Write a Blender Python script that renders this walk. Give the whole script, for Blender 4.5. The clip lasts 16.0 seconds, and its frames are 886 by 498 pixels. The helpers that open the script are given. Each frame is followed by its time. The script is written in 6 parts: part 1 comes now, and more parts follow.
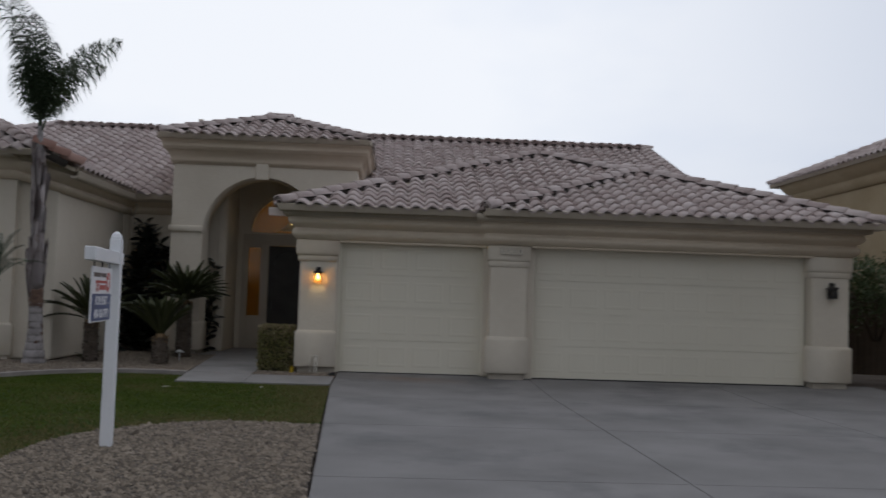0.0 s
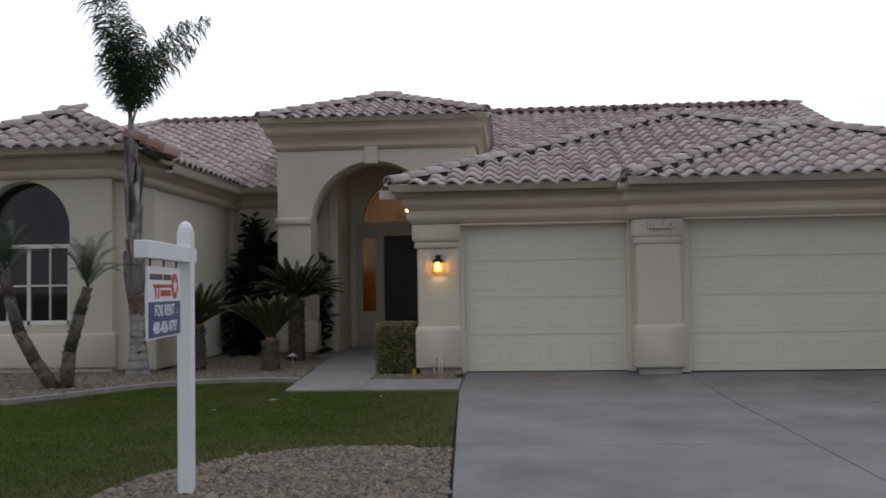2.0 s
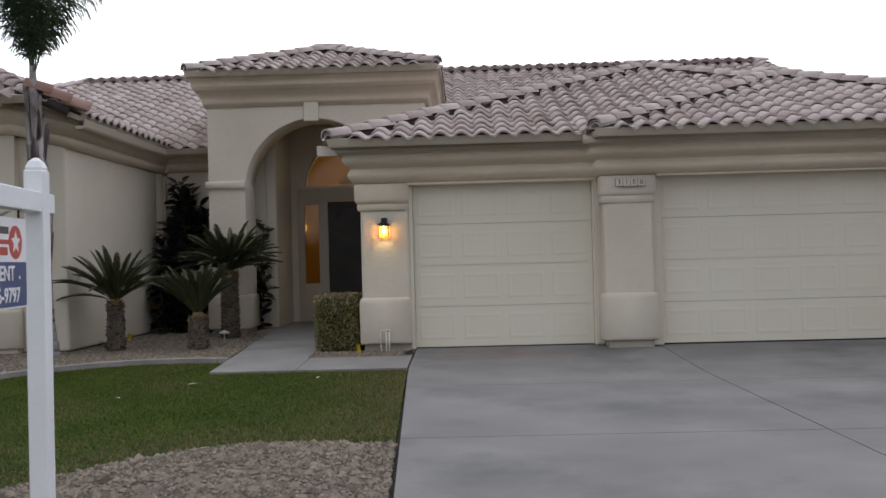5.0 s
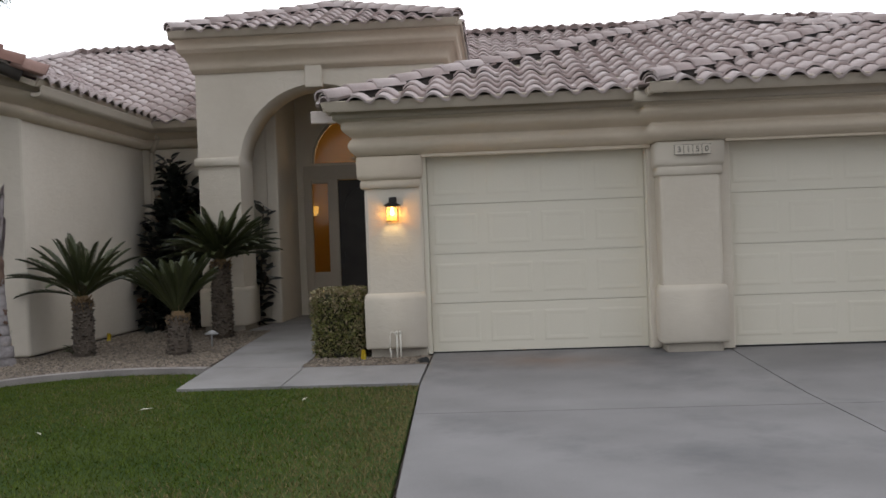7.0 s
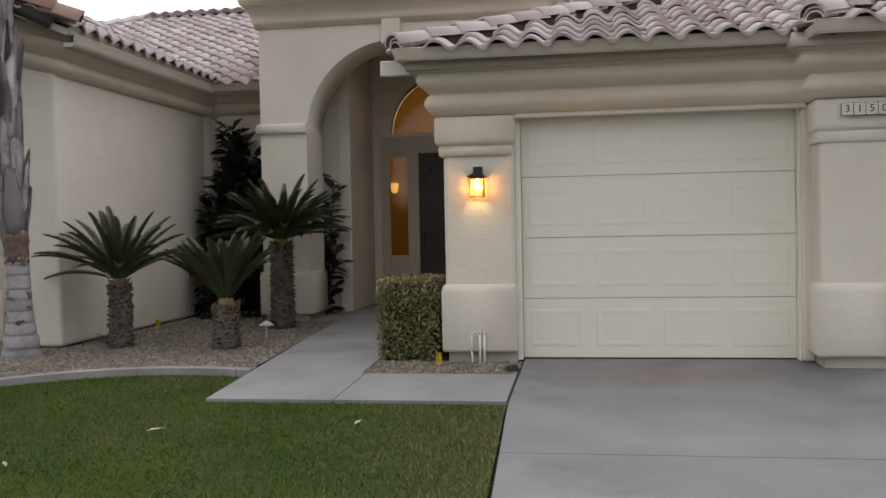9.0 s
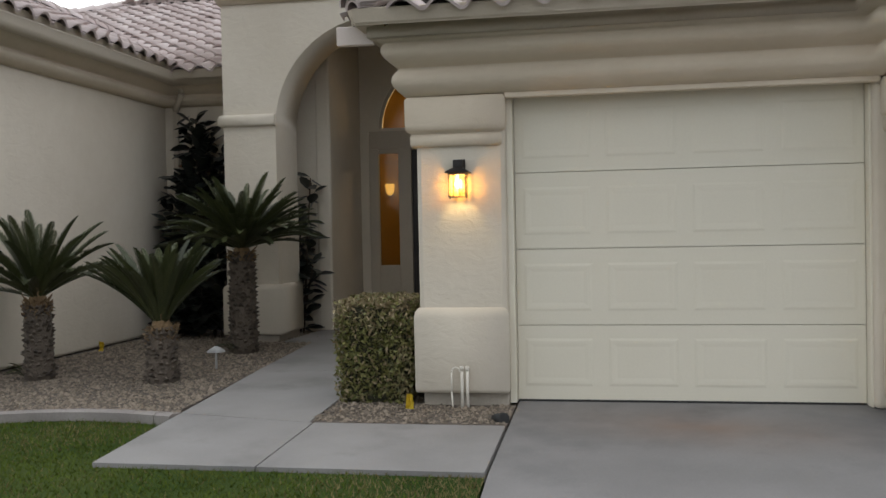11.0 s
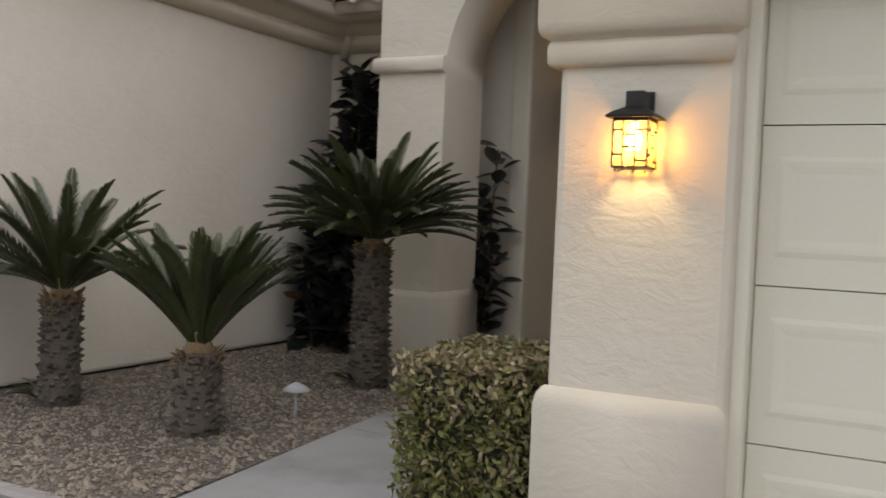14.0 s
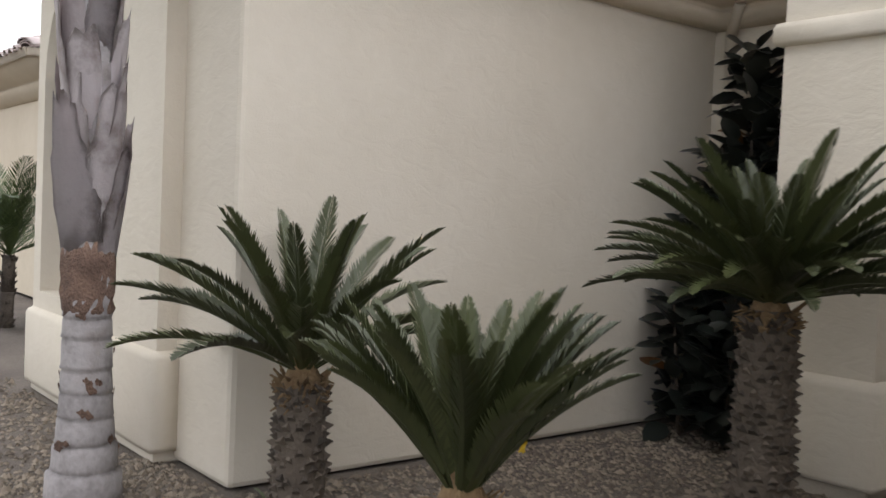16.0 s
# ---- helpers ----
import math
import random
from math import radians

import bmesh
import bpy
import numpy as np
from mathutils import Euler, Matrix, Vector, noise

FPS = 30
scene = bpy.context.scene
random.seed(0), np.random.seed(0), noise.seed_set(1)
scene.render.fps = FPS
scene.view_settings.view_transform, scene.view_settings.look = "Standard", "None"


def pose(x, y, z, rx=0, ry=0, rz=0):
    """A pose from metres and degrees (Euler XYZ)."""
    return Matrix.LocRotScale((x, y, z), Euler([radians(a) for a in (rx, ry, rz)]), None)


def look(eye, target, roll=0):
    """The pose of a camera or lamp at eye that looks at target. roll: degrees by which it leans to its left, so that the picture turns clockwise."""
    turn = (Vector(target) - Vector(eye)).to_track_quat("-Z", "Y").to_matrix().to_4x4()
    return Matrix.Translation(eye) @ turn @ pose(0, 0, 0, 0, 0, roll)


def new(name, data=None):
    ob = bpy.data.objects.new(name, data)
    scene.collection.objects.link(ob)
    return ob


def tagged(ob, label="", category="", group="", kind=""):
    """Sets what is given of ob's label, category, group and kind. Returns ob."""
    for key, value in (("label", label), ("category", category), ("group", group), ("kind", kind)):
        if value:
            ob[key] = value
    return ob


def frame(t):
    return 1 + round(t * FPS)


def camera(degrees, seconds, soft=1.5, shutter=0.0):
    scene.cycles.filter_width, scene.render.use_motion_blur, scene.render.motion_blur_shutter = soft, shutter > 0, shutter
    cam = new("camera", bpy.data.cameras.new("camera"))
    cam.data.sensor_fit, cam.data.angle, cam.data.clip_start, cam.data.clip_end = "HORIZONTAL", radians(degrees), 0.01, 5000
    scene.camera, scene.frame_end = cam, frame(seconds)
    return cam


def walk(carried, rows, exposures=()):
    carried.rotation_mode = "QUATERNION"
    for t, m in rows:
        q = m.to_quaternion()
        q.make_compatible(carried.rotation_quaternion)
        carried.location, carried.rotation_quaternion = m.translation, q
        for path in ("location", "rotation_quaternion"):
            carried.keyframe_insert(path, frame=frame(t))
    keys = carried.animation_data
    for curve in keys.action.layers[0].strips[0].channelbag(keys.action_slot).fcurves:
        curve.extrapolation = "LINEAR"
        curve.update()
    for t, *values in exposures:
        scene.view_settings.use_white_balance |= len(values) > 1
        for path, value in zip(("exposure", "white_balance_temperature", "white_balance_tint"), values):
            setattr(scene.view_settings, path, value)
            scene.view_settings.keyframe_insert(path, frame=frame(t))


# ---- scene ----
cam = camera(51.0, 16.0, shutter=0.35)
PATH = [
    (0, (0.903, -15.942, 1.25), (1.005, -13.948, 1.363), 1.9),
    (0.5, (0.902, -15.367, 1.267), (0.852, -13.37, 1.372), 1.2),
    (1, (0.824, -14.985, 1.264), (0.78, -12.988, 1.355), 0.6),
    (1.5, (0.742, -14.548, 1.277), (0.713, -12.549, 1.352), 0.1),
    (2, (0.718, -13.992, 1.283), (0.57, -11.999, 1.365), -0.9),
    (2.5, (0.696, -13.639, 1.283), (0.485, -11.652, 1.367), -0.9),
    (3, (0.668, -13.406, 1.256), (0.468, -11.417, 1.309), -0.9),
    (3.5, (0.635, -13.177, 1.223), (0.445, -11.187, 1.24), -1.0),
    (4, (0.693, -12.948, 1.202), (0.494, -10.958, 1.212), -1.2),
    (4.5, (0.689, -12.699, 1.163), (0.552, -10.704, 1.187), -1.5),
    (4.7, (0.694, -12.672, 1.168), (0.644, -10.673, 1.194), -1.5),
    (6.8, (0.773, -10.603, 1.227), (0.676, -8.606, 1.216), -2.0),
    (7, (0.769, -10.425, 1.252), (0.65, -8.429, 1.236), -2.1),
    (7.5, (0.766, -9.89, 1.279), (0.587, -7.898, 1.255), -1.9),
    (8, (0.695, -9.445, 1.265), (0.472, -7.458, 1.233), -1.7),
    (8.5, (0.612, -9.014, 1.253), (0.345, -7.033, 1.212), -1.5),
    (9, (0.586, -8.55, 1.225), (0.279, -6.574, 1.178), -1.1),
    (9.5, (0.604, -8.129, 1.195), (0.315, -6.15, 1.145), -1.4),
    (9.7, (0.612, -7.978, 1.213), (0.332, -5.998, 1.157), -1.6),
    (12, (0.675, -5.645, 1.278), (0.238, -3.694, 1.253), -0.3),
    (12.5, (0.668, -5.059, 1.307), (0.155, -3.126, 1.278), 0.3),
    (13, (0.692, -4.539, 1.316), (-0.029, -2.674, 1.265), 1.2),
    (13.5, (0.61, -3.967, 1.265), (-0.228, -2.152, 1.21), 1.9),
    (14, (0.523, -3.373, 1.299), (-0.399, -1.6, 1.232), 2.4),
    (14.5, (0.391, -2.724, 1.355), (-0.843, -1.153, 1.262), 3.1),
    (15, (0.14, -2.159, 1.416), (-1.282, -0.756, 1.314), 2.9),
    (15.5, (-0.303, -1.708, 1.41), (-1.807, -0.392, 1.336), 2.9),
    (16, (-0.739, -1.348, 1.466), (-2.298, -0.098, 1.392), 2.5),
]
EXPOSURES = [(0.0, -0.80, 6150, 10), (1.0, -0.62, 6150, 10), (1.5, -0.56, 6150, 10), (2.0, -0.36, 6150, 10), (3.0, -0.38, 6150, 10), (3.5, -0.24, 6200, 10), (4.0, -0.04, 6200, 10), (4.7, 0.06, 6250, 10), (6.8, 0.26, 6350, 10), (7.5, 0.15, 6350, 10), (8.0, 0.45, 6350, 9), (8.5, 0.48, 6380, 10), (9.0, 0.48, 6390, 10), (9.5, 0.62, 6400, 10), (12.0, 0.37, 6420, 5), (12.5, 0.47, 6430, 7), (13.0, 0.46, 6450, 8), (13.5, 0.65, 6470, 8), (14.0, 0.75, 6500, 10), (14.5, 0.78, 6500, 10), (15.0, 1.18, 6500, 10), (15.5, 1.40, 6500, 10), (16.0, 1.18, 6500, 10)]
walk(cam, [(t, look(e, g, r)) for t, e, g, r in PATH], EXPOSURES)


# ---- light ----
def build_world():
    w = bpy.data.worlds.new("overcast_dusk")
    scene.world = w
    w.use_nodes = True
    nt = w.node_tree
    nt.nodes.clear()
    out = nt.nodes.new("ShaderNodeOutputWorld")
    bg = nt.nodes.new("ShaderNodeBackground")
    sky = nt.nodes.new("ShaderNodeTexSky")
    sky.sky_type = "NISHITA"
    sky.sun_disc = False
    sky.sun_elevation, sky.sun_rotation = radians(43), radians(98)
    sky.air_density, sky.dust_density = 1.0, 4.0
    low = nt.nodes.new("ShaderNodeMix")
    low.data_type = "RGBA"
    low.blend_type = "MULTIPLY"
    low.inputs[0].default_value = 1.0
    low.inputs[7].default_value = (0.1, 0.1, 0.1, 1)
    tc = nt.nodes.new("ShaderNodeTexCoord")
    mp = nt.nodes.new("ShaderNodeMapping")
    mp.inputs["Scale"].default_value = (1.0, 1.0, 2.2)
    nz = nt.nodes.new("ShaderNodeTexNoise")
    nz.inputs["Scale"].default_value = 1.7
    nz.inputs["Detail"].default_value = 5
    ramp = nt.nodes.new("ShaderNodeValToRGB")
    ramp.color_ramp.elements[0].position = 0.3
    ramp.color_ramp.elements[0].color = (0.74, 0.79, 0.89, 1)
    ramp.color_ramp.elements[1].position = 0.62
    ramp.color_ramp.elements[1].color = (1.0, 0.99, 0.985, 1)
    mix = nt.nodes.new("ShaderNodeMix")
    mix.data_type = "RGBA"
    mix.inputs[0].default_value = 0.86
    L = nt.links.new
    L(tc.outputs["Generated"], mp.inputs[0])
    L(mp.outputs[0], nz.inputs["Vector"])
    L(nz.outputs[0], ramp.inputs[0])
    L(sky.outputs[0], low.inputs[6])
    L(low.outputs[2], mix.inputs[6])
    L(ramp.outputs[0], mix.inputs[7])
    # the bright evening side of the sky lies behind the house
    sep = nt.nodes.new("ShaderNodeSeparateXYZ")
    grad = nt.nodes.new("ShaderNodeMapRange")
    grad.inputs["From Min"].default_value, grad.inputs["From Max"].default_value = -0.9, 0.9
    grad.inputs["To Min"].default_value, grad.inputs["To Max"].default_value = 0.78, 1.80
    L(tc.outputs["Generated"], sep.inputs[0])
    L(sep.outputs[1], grad.inputs[0])
    L(grad.outputs[0], bg.inputs[1])
    # thinner, bluer cloud towards the east
    east = nt.nodes.new("ShaderNodeMapRange")
    east.interpolation_type = "SMOOTHSTEP"
    east.inputs["From Min"].default_value, east.inputs["From Max"].default_value = 0.05, 0.75
    tint = nt.nodes.new("ShaderNodeMix")
    tint.data_type, tint.blend_type = "RGBA", "MULTIPLY"
    tint.inputs[7].default_value = (0.60, 0.64, 0.72, 1)
    L(sep.outputs[0], east.inputs[0])
    L(east.outputs[0], tint.inputs[0])
    L(mix.outputs[2], tint.inputs[6])
    L(tint.outputs[2], bg.inputs[0])
    L(bg.outputs[0], out.inputs[0])


build_world()
sun = new("sun", bpy.data.lights.new("sun", "SUN"))
sun.data.energy, sun.data.angle, sun.data.color = 0.45, radians(75), (1.0, 0.95, 0.88)
sun.matrix_world = look((0, 0, 0), (-0.70, 0.10, -0.66))


# ---- materials ----
def material(name, c1, c2, rough=0.85, big=1.2, fine=40.0, bump=0.25, dist=0.01, metal=0.0, per_object=0.0, island=False, stain=None, stain_scale=0.5, fine_mix=0.35, spec=0.5):
    """Two colours mixed by a broad and a fine noise, with bump; optionally a third, stain colour and a change from piece to piece."""
    m = bpy.data.materials.new(name)
    m.use_nodes = True
    nt = m.node_tree
    L = nt.links.new
    b = nt.nodes["Principled BSDF"]
    b.inputs["Roughness"].default_value = rough
    b.inputs["Metallic"].default_value = metal
    b.inputs["Specular IOR Level"].default_value = spec
    geo = nt.nodes.new("ShaderNodeNewGeometry")
    n1 = nt.nodes.new("ShaderNodeTexNoise")
    n1.inputs["Scale"].default_value, n1.inputs["Detail"].default_value = big, 6
    n2 = nt.nodes.new("ShaderNodeTexNoise")
    n2.inputs["Scale"].default_value, n2.inputs["Detail"].default_value = fine, 5
    for n in (n1, n2):
        L(geo.outputs["Position"], n.inputs["Vector"])
    add = nt.nodes.new("ShaderNodeMix")
    add.inputs[0].default_value = fine_mix
    L(n1.outputs[0], add.inputs[2])
    L(n2.outputs[0], add.inputs[3])
    fac = add.outputs[0]
    if per_object or island:
        src = nt.nodes.new("ShaderNodeObjectInfo").outputs["Random"] if not island else geo.outputs["Random Per Island"]
        mx = nt.nodes.new("ShaderNodeMix")
        mx.inputs[0].default_value = per_object or 0.6
        L(fac, mx.inputs[2])
        L(src, mx.inputs[3])
        fac = mx.outputs[0]
    ramp = nt.nodes.new("ShaderNodeValToRGB")
    ramp.color_ramp.elements[0].position, ramp.color_ramp.elements[1].position = (0.36, 0.66) if not (per_object or island) else (0.15, 0.85)
    ramp.color_ramp.elements[0].color, ramp.color_ramp.elements[1].color = (*c1, 1), (*c2, 1)
    L(fac, ramp.inputs[0])
    col = ramp.outputs[0]
    if stain:
        n3 = nt.nodes.new("ShaderNodeTexNoise")
        n3.inputs["Scale"].default_value, n3.inputs["Detail"].default_value, n3.inputs["Roughness"].default_value = stain_scale, 8, 0.65
        L(geo.outputs["Position"], n3.inputs["Vector"])
        r3 = nt.nodes.new("ShaderNodeValToRGB")
        r3.color_ramp.elements[0].position, r3.color_ramp.elements[1].position = 0.52, 0.70
        r3.color_ramp.elements[0].color, r3.color_ramp.elements[1].color = (0, 0, 0, 1), (0.75, 0.75, 0.75, 1)
        L(n3.outputs[0], r3.inputs[0])
        mc = nt.nodes.new("ShaderNodeMix")
        mc.data_type = "RGBA"
        mc.inputs[7].default_value = (*stain, 1)
        L(r3.outputs[0], mc.inputs[0])
        L(col, mc.inputs[6])
        col = mc.outputs[2]
    L(col, b.inputs["Base Color"])
    if bump:
        bp = nt.nodes.new("ShaderNodeBump")
        bp.inputs["Strength"].default_value, bp.inputs["Distance"].default_value = bump, dist
        L(n2.outputs[0], bp.inputs["Height"])
        L(bp.outputs[0], b.inputs["Normal"])
    return m


def stucco(name, c1, c2):
    """Hand-trowelled stucco: coarse trowel ridges over fine sand grain."""
    m = material(name, c1, c2, 0.92, 0.9, 9.0, 0.0, fine_mix=0.25, spec=0.25)
    nt = m.node_tree
    L = nt.links.new
    b = nt.nodes["Principled BSDF"]
    geo = nt.nodes.new("ShaderNodeNewGeometry")
    mp = nt.nodes.new("ShaderNodeMapping")
    mp.inputs["Scale"].default_value = (1.0, 1.0, 1.6)
    mp.inputs["Rotation"].default_value = (0.3, 0.5, 0.2)
    n1 = nt.nodes.new("ShaderNodeTexNoise")
    n1.inputs["Scale"].default_value, n1.inputs["Detail"].default_value, n1.inputs["Distortion"].default_value = 6.5, 3, 1.6
    n2 = nt.nodes.new("ShaderNodeTexNoise")
    n2.inputs["Scale"].default_value, n2.inputs["Detail"].default_value = 110, 4
    L(geo.outputs["Position"], mp.inputs[0])
    L(mp.outputs[0], n1.inputs["Vector"])
    L(geo.outputs["Position"], n2.inputs["Vector"])
    b1 = nt.nodes.new("ShaderNodeBump")
    b1.inputs["Strength"].default_value, b1.inputs["Distance"].default_value = 0.16, 0.03
    b2 = nt.nodes.new("ShaderNodeBump")
    b2.inputs["Strength"].default_value, b2.inputs["Distance"].default_value = 0.25, 0.006
    L(n1.outputs[0], b1.inputs["Height"])
    L(n2.outputs[0], b2.inputs["Height"])
    L(b1.outputs[0], b2.inputs["Normal"])
    L(b2.outputs[0], b.inputs["Normal"])
    return m


def glass(name, tint, rough=0.03, through_mix=0.75):
    m = bpy.data.materials.new(name)
    m.use_nodes = True
    nt = m.node_tree
    nt.nodes.remove(nt.nodes["Principled BSDF"])
    gl = nt.nodes.new("ShaderNodeBsdfGlossy")
    gl.inputs["Roughness"].default_value = rough
    tr = nt.nodes.new("ShaderNodeBsdfTransparent")
    tr.inputs[0].default_value = (*tint, 1)
    fr = nt.nodes.new("ShaderNodeFresnel")
    fr.inputs[0].default_value = 1.5
    mx = nt.nodes.new("ShaderNodeMixShader")
    nt.links.new(fr.outputs[0], mx.inputs[0])
    nt.links.new(tr.outputs[0], mx.inputs[1])
    nt.links.new(gl.outputs[0], mx.inputs[2])
    nt.links.new(mx.outputs[0], nt.nodes["Material Output"].inputs[0])
    return m


def glowing(name, colour, strength):
    m = bpy.data.materials.new(name)
    m.use_nodes = True
    b = m.node_tree.nodes["Principled BSDF"]
    b.inputs["Base Color"].default_value = (*colour, 1)
    b.inputs["Emission Color"].default_value = (*colour, 1)
    b.inputs["Emission Strength"].default_value = strength
    return m


M_WALL = stucco("stucco_cream", (0.60, 0.54, 0.445), (0.66, 0.60, 0.505))
M_TRIM = stucco("stucco_tan_trim", (0.60, 0.515, 0.40), (0.68, 0.59, 0.47))
M_DOOR = material("garage_door_paint", (0.69, 0.645, 0.53), (0.73, 0.685, 0.57), 0.55, 0.8, 60, 0.06, 0.003)
M_TILE = material("concrete_roof_tile", (0.36, 0.28, 0.26), (0.64, 0.565, 0.545), 0.9, 5.0, 60, 0.5, 0.01, per_object=0.38)
M_TILES = material("concrete_roof_tile_joined", (0.36, 0.28, 0.26), (0.64, 0.565, 0.545), 0.9, 5.0, 60, 0.5, 0.01, per_object=0.38, island=True)
M_REDTILE = material("reddish_cap_tile", (0.24, 0.125, 0.095), (0.40, 0.27, 0.225), 0.9, 6.0, 60, 0.4, 0.01, per_object=0.5)
# mortar, its colour darkened to draw the shadow gap below the ridge tiles
M_SHADEMORTAR = material("shadow_dark_mortar", (0.05, 0.042, 0.038), (0.08, 0.07, 0.062), 0.95)
M_FASCIA = material("fascia_paint", (0.46, 0.40, 0.315), (0.53, 0.46, 0.37), 0.7, 2.0, 50, 0.1)
M_SOFFIT = material("pale_fascia_paint", (0.60, 0.52, 0.47), (0.68, 0.60, 0.55), 0.7, 2.0, 50, 0.1)
M_GUTTER = material("painted_metal_gutter", (0.48, 0.42, 0.335), (0.55, 0.48, 0.39), 0.45, 1.0, 40, 0.05)
M_CONC = material("driveway_concrete", (0.178, 0.171, 0.168), (0.248, 0.239, 0.235), 0.92, 0.9, 130, 0.3, 0.004, stain=(0.118, 0.117, 0.119), stain_scale=0.55, spec=0.15)
nt = M_CONC.node_tree
geo = nt.nodes.new("ShaderNodeNewGeometry")
rust_map = nt.nodes.new("ShaderNodeMapping")
rust_map.vector_type = "TEXTURE"
rust_map.inputs["Location"].default_value = (1.25, -0.75, 0)
rust_map.inputs["Rotation"].default_value = (0, 0, radians(-14))
rust_map.inputs["Scale"].default_value = (1.5, 0.75, 50)
nt.links.new(geo.outputs["Position"], rust_map.inputs["Vector"])
rust_spot = nt.nodes.new("ShaderNodeTexGradient")
rust_spot.gradient_type = "QUADRATIC_SPHERE"
nt.links.new(rust_map.outputs[0], rust_spot.inputs["Vector"])
rust_noise = nt.nodes.new("ShaderNodeTexNoise")
rust_noise.inputs["Scale"].default_value, rust_noise.inputs["Detail"].default_value = 2.6, 7
nt.links.new(geo.outputs["Position"], rust_noise.inputs["Vector"])
rust_mul = nt.nodes.new("ShaderNodeMath")
rust_mul.operation = "MULTIPLY"
nt.links.new(rust_spot.outputs[1], rust_mul.inputs[0])
nt.links.new(rust_noise.outputs[0], rust_mul.inputs[1])
rust_mix = nt.nodes.new("ShaderNodeMix")
rust_mix.data_type = "RGBA"
rust_mix.inputs[7].default_value = (0.24, 0.155, 0.105, 1)
nt.links.new(rust_mul.outputs[0], rust_mix.inputs[0])
conc = nt.nodes["Principled BSDF"].inputs["Base Color"]
nt.links.new(conc.links[0].from_socket, rust_mix.inputs[6])
nt.links.new(rust_mix.outputs[2], conc)
M_WALK = material("walk_concrete", (0.215, 0.206, 0.20), (0.285, 0.273, 0.265), 0.9, 1.3, 120, 0.3, 0.004, stain=(0.155, 0.148, 0.142), stain_scale=0.9, spec=0.2)
M_KERB = material("edging_concrete", (0.20, 0.18, 0.168), (0.30, 0.272, 0.254), 0.92, 3.0, 90, 0.4, 0.006)
M_BASE = material("foundation_concrete", (0.36, 0.32, 0.265), (0.46, 0.41, 0.34), 0.95, 3.0, 70, 0.5, 0.008)
M_SOIL = material("gravelly_soil", (0.085, 0.069, 0.058), (0.165, 0.138, 0.115), 0.97, 1.1, 45, 0.9, 0.02)
M_STONE = material("gravel_stone", (0.092, 0.074, 0.057), (0.265, 0.218, 0.167), 0.9, 9.0, 90, 0.2, 0.004, per_object=0.75, island=True)
M_LAWNSOIL = material("lawn_thatch", (0.024, 0.046, 0.010), (0.055, 0.072, 0.021), 0.95, 1.2, 60, 0.6, 0.02, spec=0.06)
M_GRASS = material("grass_blade", (0.050, 0.080, 0.011), (0.106, 0.135, 0.024), 0.9, 0.6, 25, 0.0, per_object=0.15, island=True, stain=(0.115, 0.110, 0.035), stain_scale=0.8, spec=0.06)
M_DRYGRASS = material("dry_grass_blade", (0.13, 0.105, 0.045), (0.22, 0.18, 0.09), 0.9, 0.6, 25, 0.0, per_object=0.4, island=True, spec=0.06)
M_ASPHALT = material("asphalt", (0.04, 0.04, 0.042), (0.065, 0.064, 0.062), 0.93, 1.0, 120, 0.5, 0.006)
M_WHITE = material("white_vinyl", (0.74, 0.75, 0.78), (0.80, 0.81, 0.83), 0.4, 1.5, 40, 0.02, 0.002)
M_FRAME = material("white_window_frame", (0.72, 0.70, 0.64), (0.78, 0.76, 0.70), 0.45, 1.5, 40, 0.02, 0.002)
M_ENTRY = material("tan_entry_paint", (0.40, 0.345, 0.27), (0.46, 0.40, 0.315), 0.5, 1.5, 40, 0.02, 0.002)
M_BRONZE = material("dark_bronze_metal", (0.028, 0.026, 0.025), (0.06, 0.055, 0.052), 0.5, 6.0, 90, 0.2, 0.003, metal=0.6)
M_SAGO = material("sago_leaf", (0.024, 0.030, 0.010), (0.070, 0.080, 0.028), 0.45, 4.0, 30, 0.0, per_object=0.5)
M_RACHIS = material("sago_rachis", (0.07, 0.10, 0.03), (0.12, 0.14, 0.05), 0.5)
M_SAGOTRUNK = material("sago_trunk", (0.040, 0.031, 0.024), (0.165, 0.132, 0.102), 0.95, 8.0, 60, 0.7, 0.02, island=True)
M_SAGOTOP = material("sago_crown_wool", (0.14, 0.085, 0.042), (0.28, 0.19, 0.10), 0.95, 9.0, 80, 0.7, 0.02)
M_PALMTRUNK = material("palm_trunk_bark", (0.20, 0.182, 0.18), (0.40, 0.37, 0.365), 0.93, 5.0, 40, 0.4, 0.012, stain=(0.10, 0.075, 0.065), stain_scale=5.0, fine_mix=0.2)
M_PALMBOOT = material("palm_leaf_boot", (0.29, 0.245, 0.24), (0.60, 0.545, 0.545), 0.85, 5.0, 50, 0.3, 0.008, per_object=0.45, stain=(0.13, 0.085, 0.065), stain_scale=4.0, fine_mix=0.15)
M_LAMPHAT = material("weathered_lamp_hat", (0.36, 0.36, 0.36), (0.50, 0.50, 0.49), 0.6, 8, 60, 0.1, 0.002)
M_PALMFIBRE = material("palm_fibre", (0.09, 0.055, 0.042), (0.23, 0.145, 0.105), 0.95, 9.0, 80, 0.7, 0.02)
M_PALMLEAF = material("palm_leaf", (0.020, 0.036, 0.018), (0.060, 0.085, 0.040), 0.5, 3.0, 30, 0.0, per_object=0.5)
M_DATETRUNK = material("date_palm_trunk", (0.05, 0.042, 0.035), (0.16, 0.13, 0.105), 0.95, 9.0, 60, 0.7, 0.02)
M_RUBBER = material("rubber_plant_leaf", (0.010, 0.013, 0.011), (0.030, 0.032, 0.026), 0.3, 6.0, 30, 0.0, per_object=0.6)
